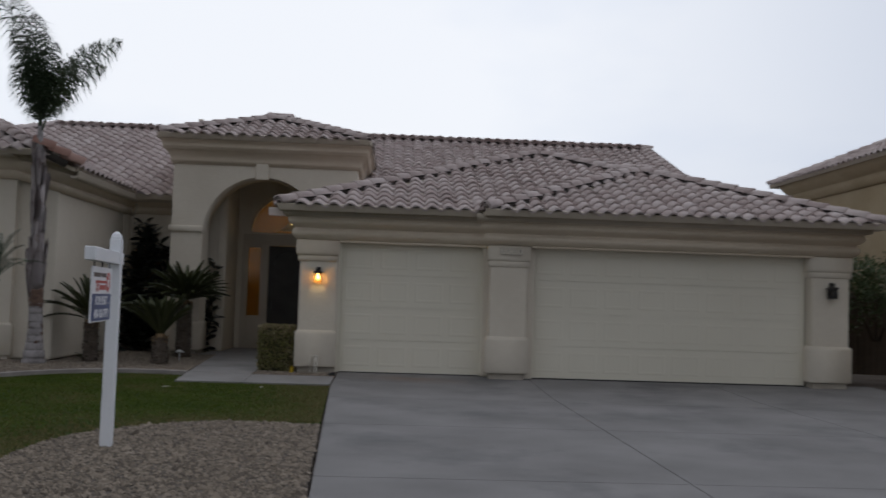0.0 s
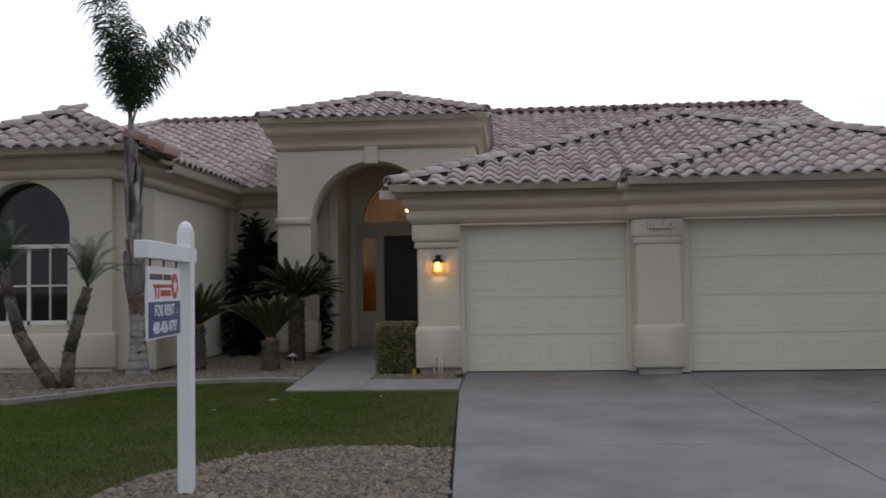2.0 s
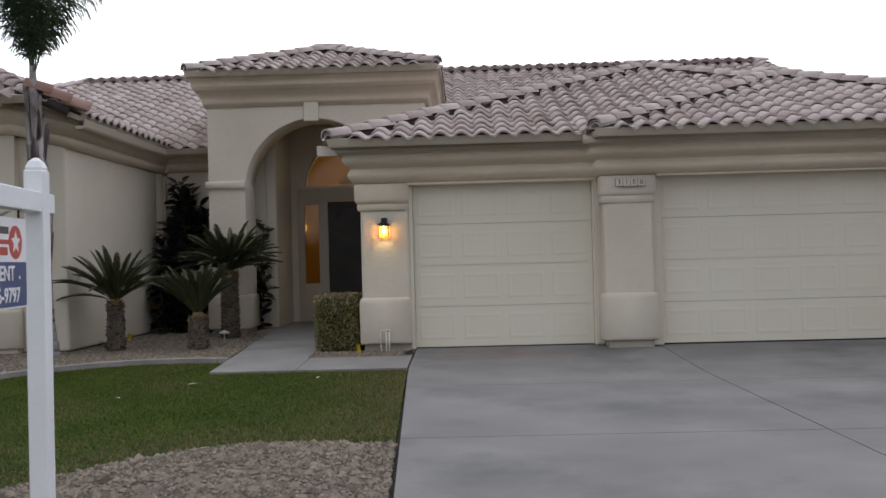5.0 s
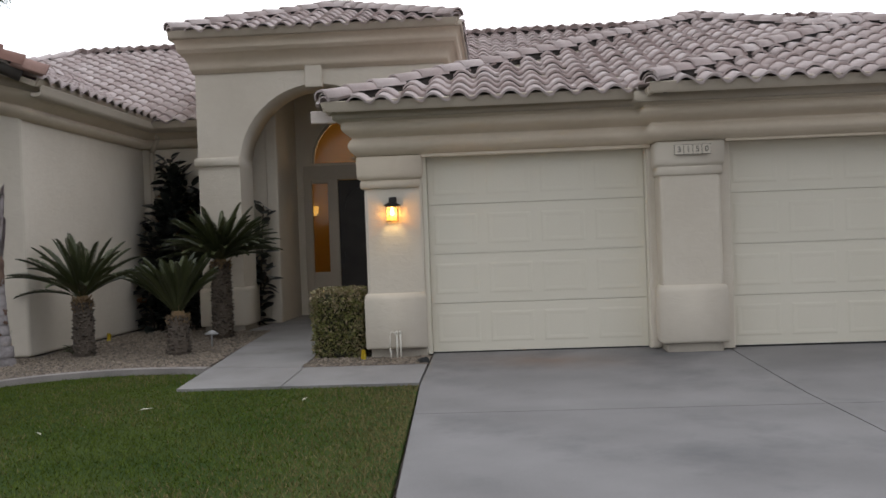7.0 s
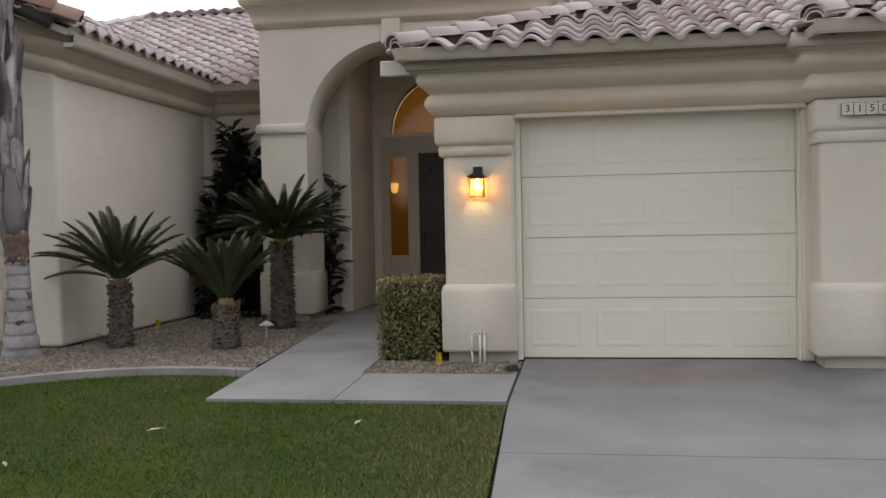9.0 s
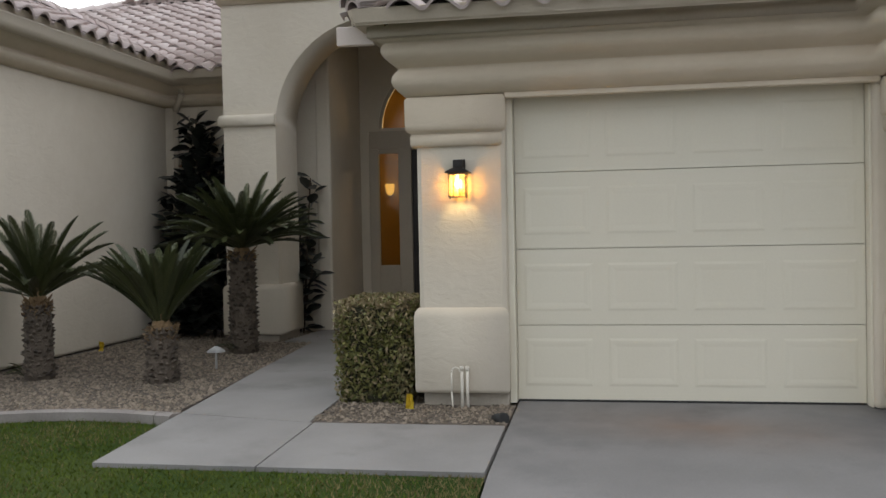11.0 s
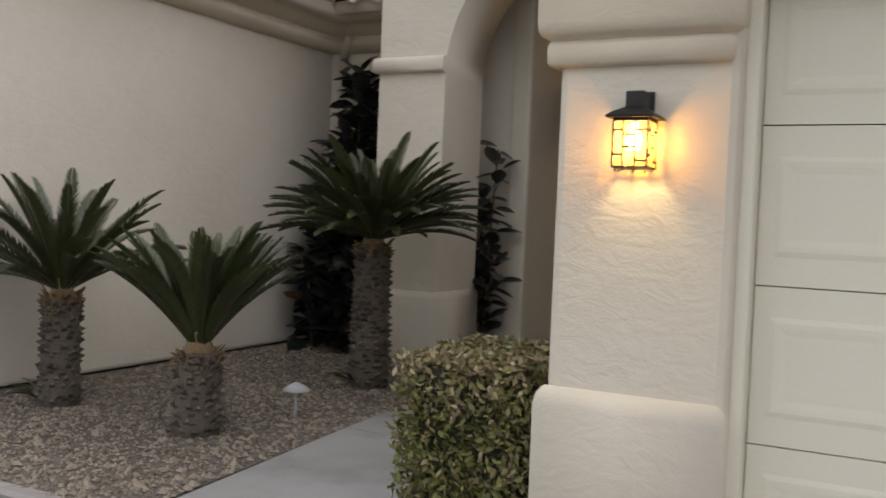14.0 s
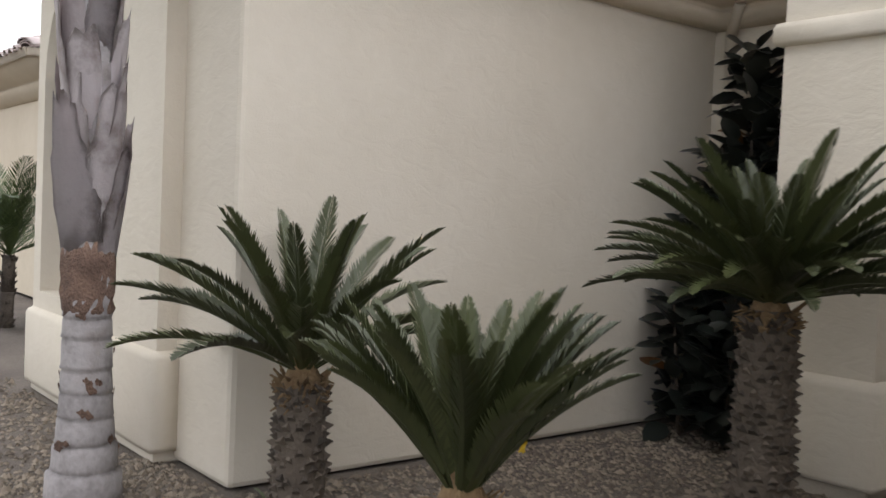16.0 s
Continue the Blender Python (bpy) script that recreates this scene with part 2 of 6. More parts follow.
M_RUBBERRED = material("rubber_plant_new_leaf", (0.16, 0.07, 0.02), (0.26, 0.12, 0.04), 0.4)
M_BARK = material("thin_brown_stem", (0.05, 0.035, 0.025), (0.10, 0.075, 0.055), 0.9)
M_HEDGE = material("hedge_leaf", (0.055, 0.068, 0.009), (0.215, 0.20, 0.060), 0.6, 5.0, 40, 0.0, per_object=0.6, island=True, stain=(0.30, 0.24, 0.16), stain_scale=3.0)
M_HEDGETIP = material("browned_hedge_tip", (0.15, 0.11, 0.05), (0.34, 0.27, 0.16), 0.7, 5.0, 40, 0.0, per_object=0.6, island=True)
# the shade deep inside the hedge, put into the core's colour
M_HEDGECORE = material("hedge_inner_shade", (0.020, 0.022, 0.010), (0.05, 0.045, 0.025), 0.95, 12, 80, 0.6, 0.02)
M_YELLOW = material("yellow_plastic", (0.70, 0.50, 0.03), (0.80, 0.62, 0.06), 0.5)
M_PVC = material("pvc_pipe", (0.66, 0.62, 0.54), (0.72, 0.69, 0.62), 0.5)
M_BLACK = material("black_rubber", (0.012, 0.012, 0.012), (0.025, 0.025, 0.025), 0.7)
M_SIGNBLUE = material("sign_blue", (0.045, 0.065, 0.17), (0.055, 0.075, 0.19), 0.4, 2, 30, 0.0)
M_SIGNWHITE = material("sign_white", (0.72, 0.72, 0.74), (0.78, 0.78, 0.80), 0.4, 2, 30, 0.0)
M_SIGNRED = material("sign_red", (0.42, 0.05, 0.05), (0.48, 0.07, 0.06), 0.4, 2, 30, 0.0)
M_SIGNGREY = material("sign_dark_lettering", (0.08, 0.06, 0.06), (0.10, 0.08, 0.08), 0.5, 2, 30, 0.0)
M_NEIGH = stucco("neighbour_stucco", (0.33, 0.26, 0.16), (0.40, 0.32, 0.21))
M_NEIGHL = stucco("pale_neighbour_stucco", (0.58, 0.50, 0.38), (0.64, 0.56, 0.44))
M_INT = material("warm_interior_paint", (0.50, 0.37, 0.19), (0.56, 0.42, 0.22), 0.8)
M_DARKROOM = material("dim_interior", (0.05, 0.045, 0.045), (0.08, 0.07, 0.07), 0.9)
M_SCREEN = material("dark_security_screen", (0.022, 0.018, 0.016), (0.042, 0.036, 0.032), 0.6, 3, 200, 0.3, 0.002)
M_GLASS = glass("window_glass", (0.55, 0.56, 0.58))
M_AMBER = glass("amber_glass", (0.76, 0.68, 0.46), 0.1)
M_SCONCE = glowing("sconce_glass", (1.0, 0.66, 0.26), 0.9)
M_BULB = glowing("lamp_bulb", (1.0, 0.78, 0.44), 26.0)


# ---- building helpers ----
def box(bm, x0, x1, y0, y1, z0, z1):
    r = bmesh.ops.create_cube(bm, size=1.0)
    for v in r["verts"]:
        v.co = Vector((x0 + (v.co.x + 0.5) * (x1 - x0), y0 + (v.co.y + 0.5) * (y1 - y0), z0 + (v.co.z + 0.5) * (z1 - z0)))
    return r["verts"]


def rounded(bm, width, segments=2):
    bmesh.ops.bevel(bm, geom=list(bm.edges), offset=width, segments=segments, affect="EDGES", profile=0.5)


def soft_box(x0, x1, y0, y1, z0, z1, r=0.02, seg=2):
    bm = bmesh.new()
    box(bm, x0, x1, y0, y1, z0, z1)
    rounded(bm, r, seg)
    return bm


def tube(bm, p0, p1, r0, r1, n=10, caps=True):
    p0, p1 = Vector(p0), Vector(p1)
    q = (p1 - p0).to_track_quat("Z", "Y")
    rings = []
    for p, r in ((p0, r0), (p1, r1)):
        rings.append([bm.verts.new(p + q @ Vector((r * math.cos(2 * math.pi * i / n), r * math.sin(2 * math.pi * i / n), 0))) for i in range(n)])
    for i in range(n):
        fc = bm.faces.new((rings[0][i], rings[0][(i + 1) % n], rings[1][(i + 1) % n], rings[1][i]))
        fc.smooth = True
    if caps:
        bm.faces.new(list(reversed(rings[0])))
        bm.faces.new(rings[1])


def lathe(bm, rings, n=20, cx=0.0, cy=0.0, wobble=0.0, seed=0):
    """A solid of revolution from (radius, z, shift_x, shift_y) rings."""
    rnd = random.Random(seed)
    prev = None
    for ring in rings:
        r, z = ring[0], ring[1]
        sx, sy = (ring[2], ring[3]) if len(ring) > 2 else (0, 0)
        cur = [bm.verts.new((cx + sx + r * (1 + rnd.uniform(-wobble, wobble)) * math.cos(2 * math.pi * i / n), cy + sy + r * (1 + rnd.uniform(-wobble, wobble)) * math.sin(2 * math.pi * i / n), z)) for i in range(n)]
        if prev:
            for i in range(n):
                fc = bm.faces.new((prev[i], prev[(i + 1) % n], cur[(i + 1) % n], cur[i]))
                fc.smooth = True
        else:
            bm.faces.new(list(reversed(cur)))
        prev = cur
    bm.faces.new(prev)


def link(name, bm, mat, parent=None, label=""):
    me = bpy.data.meshes.new(name)
    bmesh.ops.recalc_face_normals(bm, faces=bm.faces)
    bm.to_mesh(me)
    bm.free()
    me.materials.append(mat)
    ob = new(name, me)
    ob.parent = parent
    if label:
        tagged(ob, label)
    return ob


def part(name, bm, mat, parent, label=""):
    return link(name, bm, mat, parent, label)


def piece(name, me, parent, m):
    ob = new(name, me)
    ob.parent = parent
    ob.matrix_basis = m
    return ob


def thing(name, label, category, group="", kind=""):
    return tagged(new(name), label, category, group, kind)


def data_mesh(name, verts, faces, mat, smooth=False):
    me = bpy.data.meshes.new(name)
    me.from_pydata(verts, [], faces)
    me.materials.append(mat)
    if smooth:
        me.polygons.foreach_set("use_smooth", [True] * len(me.polygons))
    me.update()
    return me


def sweep(profile, path):
    """A moulding: (out, up) profile points carried along plan points (x, y, lift), mitred at the corners, outward to the right of travel."""
    bm = bmesh.new()
    pts = [Vector((p[0], p[1])) for p in path]
    lifts = [p[2] if len(p) > 2 else 0.0 for p in path]
    rows = []
    for i, p in enumerate(pts):
        dirs = []
        if i > 0:
            dirs.append((p - pts[i - 1]).normalized())
        if i < len(pts) - 1:
            dirs.append((pts[i + 1] - p).normalized())
        ns = [Vector((d.y, -d.x)) for d in dirs]
        nrm = ns[0] if len(ns) == 1 else (ns[0] + ns[1]) / (1 + ns[0].dot(ns[1]))
        rows.append([bm.verts.new((p.x + nrm.x * o, p.y + nrm.y * o, z + lifts[i])) for o, z in profile])
    for a, b in zip(rows, rows[1:]):
        for j in range(len(profile) - 1):
            fc = bm.faces.new((a[j], b[j], b[j + 1], a[j + 1]))
            fc.smooth = True
    bm.faces.new(rows[0])
    bm.faces.new(list(reversed(rows[-1])))
    return bm


def roll(o0, z0, o1, z1, bulge, n=6):
    """Profile points of a rounded stucco roll between two heights."""
    return [(o0 + (o1 - o0) * t + bulge * math.sin(math.pi * t), z0 + (z1 - z0) * t) for t in [i / n for i in range(n + 1)]]


def arch_wall(x0, x1, z0, z1, cx, r, spring, y0, y1, sill=None, n=24):
    """A wall with a round-headed opening, from the sill (or the ground) up."""
    bm = bmesh.new()
    box(bm, x0, cx - r, y0, y1, z0, z1)
    box(bm, cx + r, x1, y0, y1, z0, z1)
    if sill is not None:
        box(bm, cx - r, cx + r, y0, y1, z0, sill)
    curve = [(cx - r * math.cos(math.pi * i / n), spring + r * math.sin(math.pi * i / n)) for i in range(n + 1)]
    lo = [[bm.verts.new((x, y, z)) for x, z in curve] for y in (y0, y1)]
    hi = [[bm.verts.new((x, y, z1)) for x, z in curve] for y in (y0, y1)]
    for i in range(n):
        bm.faces.new((lo[0][i], lo[0][i + 1], hi[0][i + 1], hi[0][i]))
        bm.faces.new((lo[1][i + 1], lo[1][i], hi[1][i], hi[1][i + 1]))
        bm.faces.new((lo[0][i + 1], lo[0][i], lo[1][i], lo[1][i + 1])).smooth = True
        bm.faces.new((hi[0][i], hi[0][i + 1], hi[1][i + 1], hi[1][i]))
    bmesh.ops.remove_doubles(bm, verts=bm.verts, dist=1e-4)
    return bm


def half_disc(cx, r, z, y0, y1, n=20, inner=0.0):
    """A half-round slab, or a half ring when an inner radius is given, standing upright."""
    bm = bmesh.new()
    out = [(cx - r * math.cos(math.pi * i / n), z + r * math.sin(math.pi * i / n)) for i in range(n + 1)]
    inn = [(cx - inner * math.cos(math.pi * i / n), z + inner * math.sin(math.pi * i / n)) for i in range(n + 1)]
    vo = [[bm.verts.new((x, y, zz)) for x, zz in out] for y in (y0, y1)]
    vi = [[bm.verts.new((x, y, zz)) for x, zz in inn] for y in (y0, y1)]
    for i in range(n):
        for k, flip in ((0, False), (1, True)):
            q = (vo[k][i], vo[k][i + 1], vi[k][i + 1], vi[k][i])
            bm.faces.new(q if flip else tuple(reversed(q)))
        bm.faces.new((vo[0][i], vo[0][i + 1], vo[1][i + 1], vo[1][i]))
        if inner:
            bm.faces.new((vi[0][i + 1], vi[0][i], vi[1][i], vi[1][i + 1]))
    bmesh.ops.remove_doubles(bm, verts=bm.verts, dist=1e-5)
    return bm


def words(name, text, size, mat, parent, m, depth=0.002, label="", bold=0.0):
    """Lettering in the built-in font, as a mesh."""
    cu = bpy.data.curves.new(name, "FONT")
    cu.body, cu.size, cu.extrude, cu.align_x, cu.align_y, cu.offset = text, size, depth, "CENTER", "CENTER", bold
    tmp = bpy.data.objects.new(name + "_tmp", cu)
    scene.collection.objects.link(tmp)
    me = bpy.data.meshes.new_from_object(tmp.evaluated_get(bpy.context.evaluated_depsgraph_get()))
    bpy.data.objects.remove(tmp)
    me.materials.clear()
    me.materials.append(mat)
    ob = piece(name, me, parent, m)
    if label:
        tagged(ob, label)
    return ob


# ---- ground ----
def drop(y):
    """Height of the drive and the walk, which fall gently away from the house."""
    return -0.03 * min(max(-y, 0.0), 2.6)


def edge_x(y):
    """The drive's left edge, which splays a little towards the street."""
    return max(0.0, -(y + 2.0)) * 0.05 - 0.02


def flat_sheet(name, outline, z, mat, label, category, depth=0.05):
    bm = bmesh.new()
    fc = bm.faces.new([bm.verts.new((x, y, z)) for x, y in outline])
    r = bmesh.ops.extrude_face_region(bm, geom=[fc])
    for v in r["geom"]:
        if isinstance(v, bmesh.types.BMVert):
            v.co.z -= depth
    bmesh.ops.triangulate(bm, faces=bm.faces)
    return tagged(link(name, bm, mat), label, category, "", "structure")


bm = bmesh.new()
bmesh.ops.create_grid(bm, x_segments=2, y_segments=2, size=1500)
for v in bm.verts:
    v.co.z = -0.14
tagged(link("ground", bm, M_SOIL), "bare gravelly ground reaching to the horizon", "ground", "", "structure")

KERB = [(-2.36, -0.66), (-2.9, -0.56), (-3.5, -0.62), (-4.1, -0.92), (-4.6, -1.5), (-5.1, -2.4), (-5.8, -3.4), (-6.8, -4.1), (-8.2, -4.4), (-10.5, -4.5), (-13.5, -4.6)]
ISLAND = [(0.182, -6.14), (-0.75, -6.05), (-1.35, -6.35), (-1.85, -7.0), (-2.08, -7.8), (-2.05, -8.8), (-2.0, -9.8), (-2.1, -11.0), (-2.5, -12.5), (-3.2, -14.2), (-4.0, -16.2)]


def smooth_line(pts, n=6):
    """Catmull-Rom through plan points."""
    out = []
    P = [pts[0]] + list(pts) + [pts[-1]]
    for i in range(1, len(P) - 2):
        p0, p1, p2, p3 = (Vector(p) for p in P[i - 1:i + 3])
        for k in range(n):
            t = k / n
            out.append(tuple(0.5 * ((2 * p1) + (p2 - p0) * t + (2 * p0 - 5 * p1 + 4 * p2 - p3) * t * t + (3 * p1 - p0 - 3 * p2 + p3) * t ** 3)))
    return out + [tuple(pts[-1])]


KERB_LINE, ISLAND_LINE = smooth_line(KERB), smooth_line(ISLAND)
LAWN = KERB_LINE + [(-13.5, -16.2)] + list(reversed(ISLAND_LINE)) + [(-0.012, -1.88), (-2.31, -1.88)]
BED = KERB_LINE + [(-13.5, 4.6), (-2.6, 4.6), (-2.7, 3.2), (-2.42, -0.5)]
lawn = flat_sheet("lawn", LAWN, -0.070, M_LAWNSOIL, "short green lawn with dry brown patches", "lawn")
bed = flat_sheet("gravel_bed", BED, -0.012, M_SOIL, "planting bed covered in tan gravel", "gravel bed", 0.1)
island = flat_sheet("gravel_island", ISLAND_LINE + [(0.685, -16.2)], -0.072, M_SOIL, "kerbside bed of grey-tan gravel", "gravel bed", 0.06)
strip = flat_sheet("gravel_strip", [(-1.33, -0.81), (-0.008, -0.81), (-0.008, -0.05), (-0.72, 0.0), (-0.72, 1.2), (-1.40, 1.2)], -0.015, M_SOIL, "narrow gravel strip at the foot of the pillar", "gravel bed", 0.08)

# concrete edging of the bed, block by block
edging = thing("edging", "pale concrete lawn edging round the gravel bed", "edging", "", "structure")
line = KERB_LINE[:44]
for a, b in zip(line[::2], line[2::2]):
    a, b = Vector(a), Vector(b)
    d = (b - a).normalized()
    n = Vector((-d.y, d.x)) * -1
    bm = bmesh.new()
    q = [a + d * 0.004, b - d * 0.004]
    vs = [bm.verts.new((p.x + n.x * o, p.y + n.y * o, z)) for p in q for o, z in ((-0.085, -0.1), (-0.085, -0.004), (-0.05, 0.008), (0.05, -0.004), (0.085, -0.025), (0.085, -0.12))]
    for j in range(6):
        bm.faces.new((vs[j], vs[(j + 1) % 6], vs[6 + (j + 1) % 6], vs[6 + j]))
    bm.faces.new(vs[:6])
    bm.faces.new(list(reversed(vs[6:])))
    part("kerb_block", bm, M_KERB, edging)

# drive in cast slabs, with open joints
drive = thing("driveway", "grey concrete driveway with straight joints and faint stains", "driveway", "", "structure")
XS, YS = [0.0, 3.22, 6.3, 9.3], [0.06, -3.25, -5.95, -8.9, -12.0, -16.6]
for xa, xb in zip(XS, XS[1:]):
    for ya, yb in zip(YS, YS[1:]):
        bm = bmesh.new()
        box(bm, xa + 0.006, xb - 0.006, yb + 0.006, ya - 0.006, -0.16, 0.0)
        bmesh.ops.subdivide_edges(bm, edges=[e for e in bm.edges if abs(e.verts[0].co.y - e.verts[1].co.y) > 0.1], cuts=6)
        for v in bm.verts:
            v.co.z += drop(v.co.y)
            if v.co.x < 0.1:
                v.co.x += edge_x(v.co.y) + 0.02
        part("slab", bm, M_CONC, drive)
bm = bmesh.new()
box(bm, 0.5, 9.28, -16.55, 0.05, -0.2, -0.13)
part("joint_bed", bm, M_SOIL, drive)
walkway = thing("walkway", "pale grey concrete front walk leading to the porch", "walkway", "", "structure")
for outline in ([(-2.30, -1.87), (-1.31, -1.87), (-1.31, -0.82), (-2.36, -0.62)], [(-1.30, -1.87), (-0.012, -1.87), (-0.012, -0.82), (-1.30, -0.82)], [(-2.36, -0.61), (-1.34, -0.81), (-1.41, 1.3), (-2.52, 1.3)], [(-2.52, 1.31), (-1.41, 1.31), (-0.75, 1.6), (-0.75, 3.5), (-2.70, 3.5)], [(-3.06, 3.51), (-0.75, 3.51), (-0.75, 6.2), (-2.9, 6.2)]):
    bm = bmesh.new()
    top = [bm.verts.new((x, y, max(drop(y), -0.062) + 0.012)) for x, y in outline]
    low = [bm.verts.new((x, y, -0.16)) for x, y in outline]
    bm.faces.new(top)
    for i in range(len(top)):
        j = (i + 1) % len(top)
        bm.faces.new((top[j], top[i], low[i], low[j]))
    part("slab", bm, M_WALK, walkway)

bm = bmesh.new()
box(bm, -60, 60, -30, -18.2, -0.3, -0.13)
tagged(link("road", bm, M_ASPHALT), "grey asphalt residential street", "road", "", "structure")
bm = soft_box(-60, 60, -18.2, -16.62, -0.3, -0.10, 0.02)
tagged(link("pavement", bm, M_WALK), "concrete pavement along the street", "pavement", "", "structure")

# ---- the house ----
house = thing("house", "single-storey cream stucco house with tiled hip roofs and arched porch", "house")


def wall(x0, x1, y0, y1, z0, z1, r=0.025, mat=M_WALL, name="wall"):
    return part(name, soft_box(x0, x1, y0, y1, z0, z1, r), mat, house)


# garage front: pillars, headers, side walls
wall(-0.70, -0.05, -0.16, 0.12, 0.09, 2.62, 0.035, name="pillar")
wall(-0.70, -0.50, 0.10, 6.2, 0.0, 2.62)
wall(-0.06, 2.52, -0.15, 0.12, 2.215, 2.62)
wall(2.42, 2.53, -0.15, 0.12, 0.0, 2.3)
wall(2.50, 3.14, -0.45, 0.0, 0.10, 2.62, 0.035, name="pillar")
wall(3.12, 8.04, -0.44, -0.15, 2.225, 2.62)
wall(8.02, 8.67, -0.45, 0.0, 0.10, 2.62, 0.035, name="pillar")
wall(8.45, 8.65, -0.02, 11.0, 0.0, 2.62)
wall(-0.5, 8.5, 9.0, 9.2, 0.0, 2.6)
for x0, x1, y0 in ((-0.685, -0.055, -0.12), (2.53, 3.12, -0.43), (8.05, 8.65, -0.43)):
    part("footing", soft_box(x0, x1, y0, 0.1, -0.15, 0.11, 0.01), M_BASE, house, "bare concrete footing")
# plinths, bands and capitals of the pillars
for x0, x1, y0 in ((-0.70, -0.05, -0.16), (2.50, 3.14, -0.45), (8.02, 8.67, -0.45)):
    prof = [(0.0, 0.085), (0.026, 0.085), (0.032, 0.11), (0.034, 0.63), (0.026, 0.67), (0.010, 0.695), (0.0, 0.70)]
    part("plinth", sweep(prof, [(x0, y0 + 0.5), (x0, y0), (x1 - (0.03 if x0 < 0 else 0.0), y0), (x1 - (0.03 if x0 < 0 else 0.0), y0 + 0.14)]), M_WALL, house)
    cap = [(0.0, 1.862), (0.024, 1.864), (0.034, 1.875), (0.036, 1.935), (0.028, 1.952), (0.022, 1.958), (0.05, 1.968), (0.062, 1.985), (0.066, 2.02), (0.066, 2.20), (0.05, 2.22), (0.0, 2.225)]
    if x0 > 0:
        cap = [(o * 0.55, z) for o, z in cap]
    xe = x1 - (0.06 if x0 < 0 else 0.0)
    part("capital", sweep(cap, [(x0, y0 + 0.5), (x0, y0), (xe, y0), (xe, y0 + 0.14)]), M_TRIM if x0 < 0 else M_WALL, house, "rounded stucco capital")
# lintel trim over the two doors
part("lintel", soft_box(-0.052, 2.46, -0.20, -0.14, 2.19, 2.245, 0.012), M_TRIM, house)
part("lintel", soft_box(3.19, 8.02, -0.49, -0.43, 2.20, 2.25, 0.012), M_TRIM, house)
# rolled cornice of the garage
GC = [(0.0, 2.225), (0.03, 2.228)] + roll(0.055, 2.232, 0.075, 2.425, 0.06) + roll(0.085, 2.43, 0.15, 2.61, 0.065) + [(0.25, 2.618), (0.0, 2.65)]
part("cornice", sweep(GC, [(-0.72, 3.4), (-0.72, -0.16), (2.50, -0.16), (2.50, -0.45), (8.67, -0.45), (8.67, 3.0)]), M_TRIM, house, "tan stucco cornice with two rolls")
part("fascia", sweep([(0.20, 2.622), (0.262, 2.622), (0.262, 2.735), (0.20, 2.735)], [(-0.72, 3.4), (-0.72, -0.16), (2.50, -0.16), (2.50, -0.45), (8.67, -0.45), (8.67, 3.0)]), M_FASCIA, house)
part("fascia_end", soft_box(-1.24, -0.965, -0.30, -0.24, 2.60, 2.735, 0.008), M_SOFFIT, house, "pale painted fascia board end")


def garage_door(x0, x1, y, columns, h=2.26):
    """A sectional door: four leaves, each with a row of raised panels."""
    door = part("garage_door", soft_box(x0 - 0.01, x1 + 0.01, y + 0.035, y + 0.07, 0.0, h, 0.004), M_DOOR, house, "cream sectional garage door with raised panels, closed")
    sec = 0.555
    for k in range(4):
        z0, z1 = k * sec + (0.012 if k == 0 else 0.003), min((k + 1) * sec - 0.002, h)
        bm = bmesh.new()
        box(bm, x0, x1, y, y + 0.034, z0, z1)
        leaf = part("leaf", bm, M_DOOR, door)
        w = (x1 - x0) / columns
        for c in range(columns):
            a, b = x0 + c * w + 0.055, x0 + (c + 1) * w - 0.055
            lo, hi = z0 + 0.10, z0 + 0.445
            if hi > h - 0.03:
                continue
            g = bmesh.new()
            ring = [(0.0, -0.0008), (0.018, -0.0040), (0.036, -0.0038), (0.060, -0.0018), (0.08, -0.0022)]
            rows = []
            for off, dep in ring:
                rows.append([g.verts.new((px, y + dep, pz)) for px, pz in ((a + off, lo + off), (b - off, lo + off), (b - off, hi - off), (a + off, hi - off))])
            base = [g.verts.new((px, y + 0.004, pz)) for px, pz in ((a, lo), (b, lo), (b, hi), (a, hi))]
            rows.insert(0, base)
            for r0, r1 in zip(rows, rows[1:]):
                for i in range(4):
                    g.faces.new((r0[i], r0[(i + 1) % 4], r1[(i + 1) % 4], r1[i]))
            g.faces.new(rows[-1])
            # parts of a leaf may go no deeper, so its panels join the leaf's own mesh
            me2 = bpy.data.meshes.new("tmp")
            g.to_mesh(me2)
            g.free()
            bmx = bmesh.new()
            bmx.from_mesh(leaf.data)
            bmx.from_mesh(me2)
            bmesh.ops.recalc_face_normals(bmx, faces=bmx.faces)
            bmx.to_mesh(leaf.data)
            bmx.free()
            bpy.data.meshes.remove(me2)
    part("weather_seal", soft_box(x0, x1, y - 0.004, y + 0.03, -0.012, 0.014, 0.003), M_BLACK, door, "black rubber door seal")
    return door


garage_door(0.0, 2.40, 0.0, 4)
garage_door(3.26, 8.0, -0.20, 8)
# jamb linings
part("jamb", soft_box(-0.052, -0.004, -0.10, 0.06, 0.0, 2.24, 0.006), M_DOOR, house)
part("jamb", soft_box(2.404, 2.425, -0.10, 0.06, 0.0, 2.24, 0.006), M_DOOR, house)

part("jamb", soft_box(3.13, 3.262, -0.34, -0.14, 0.0, 2.24, 0.01), M_WALL, house)

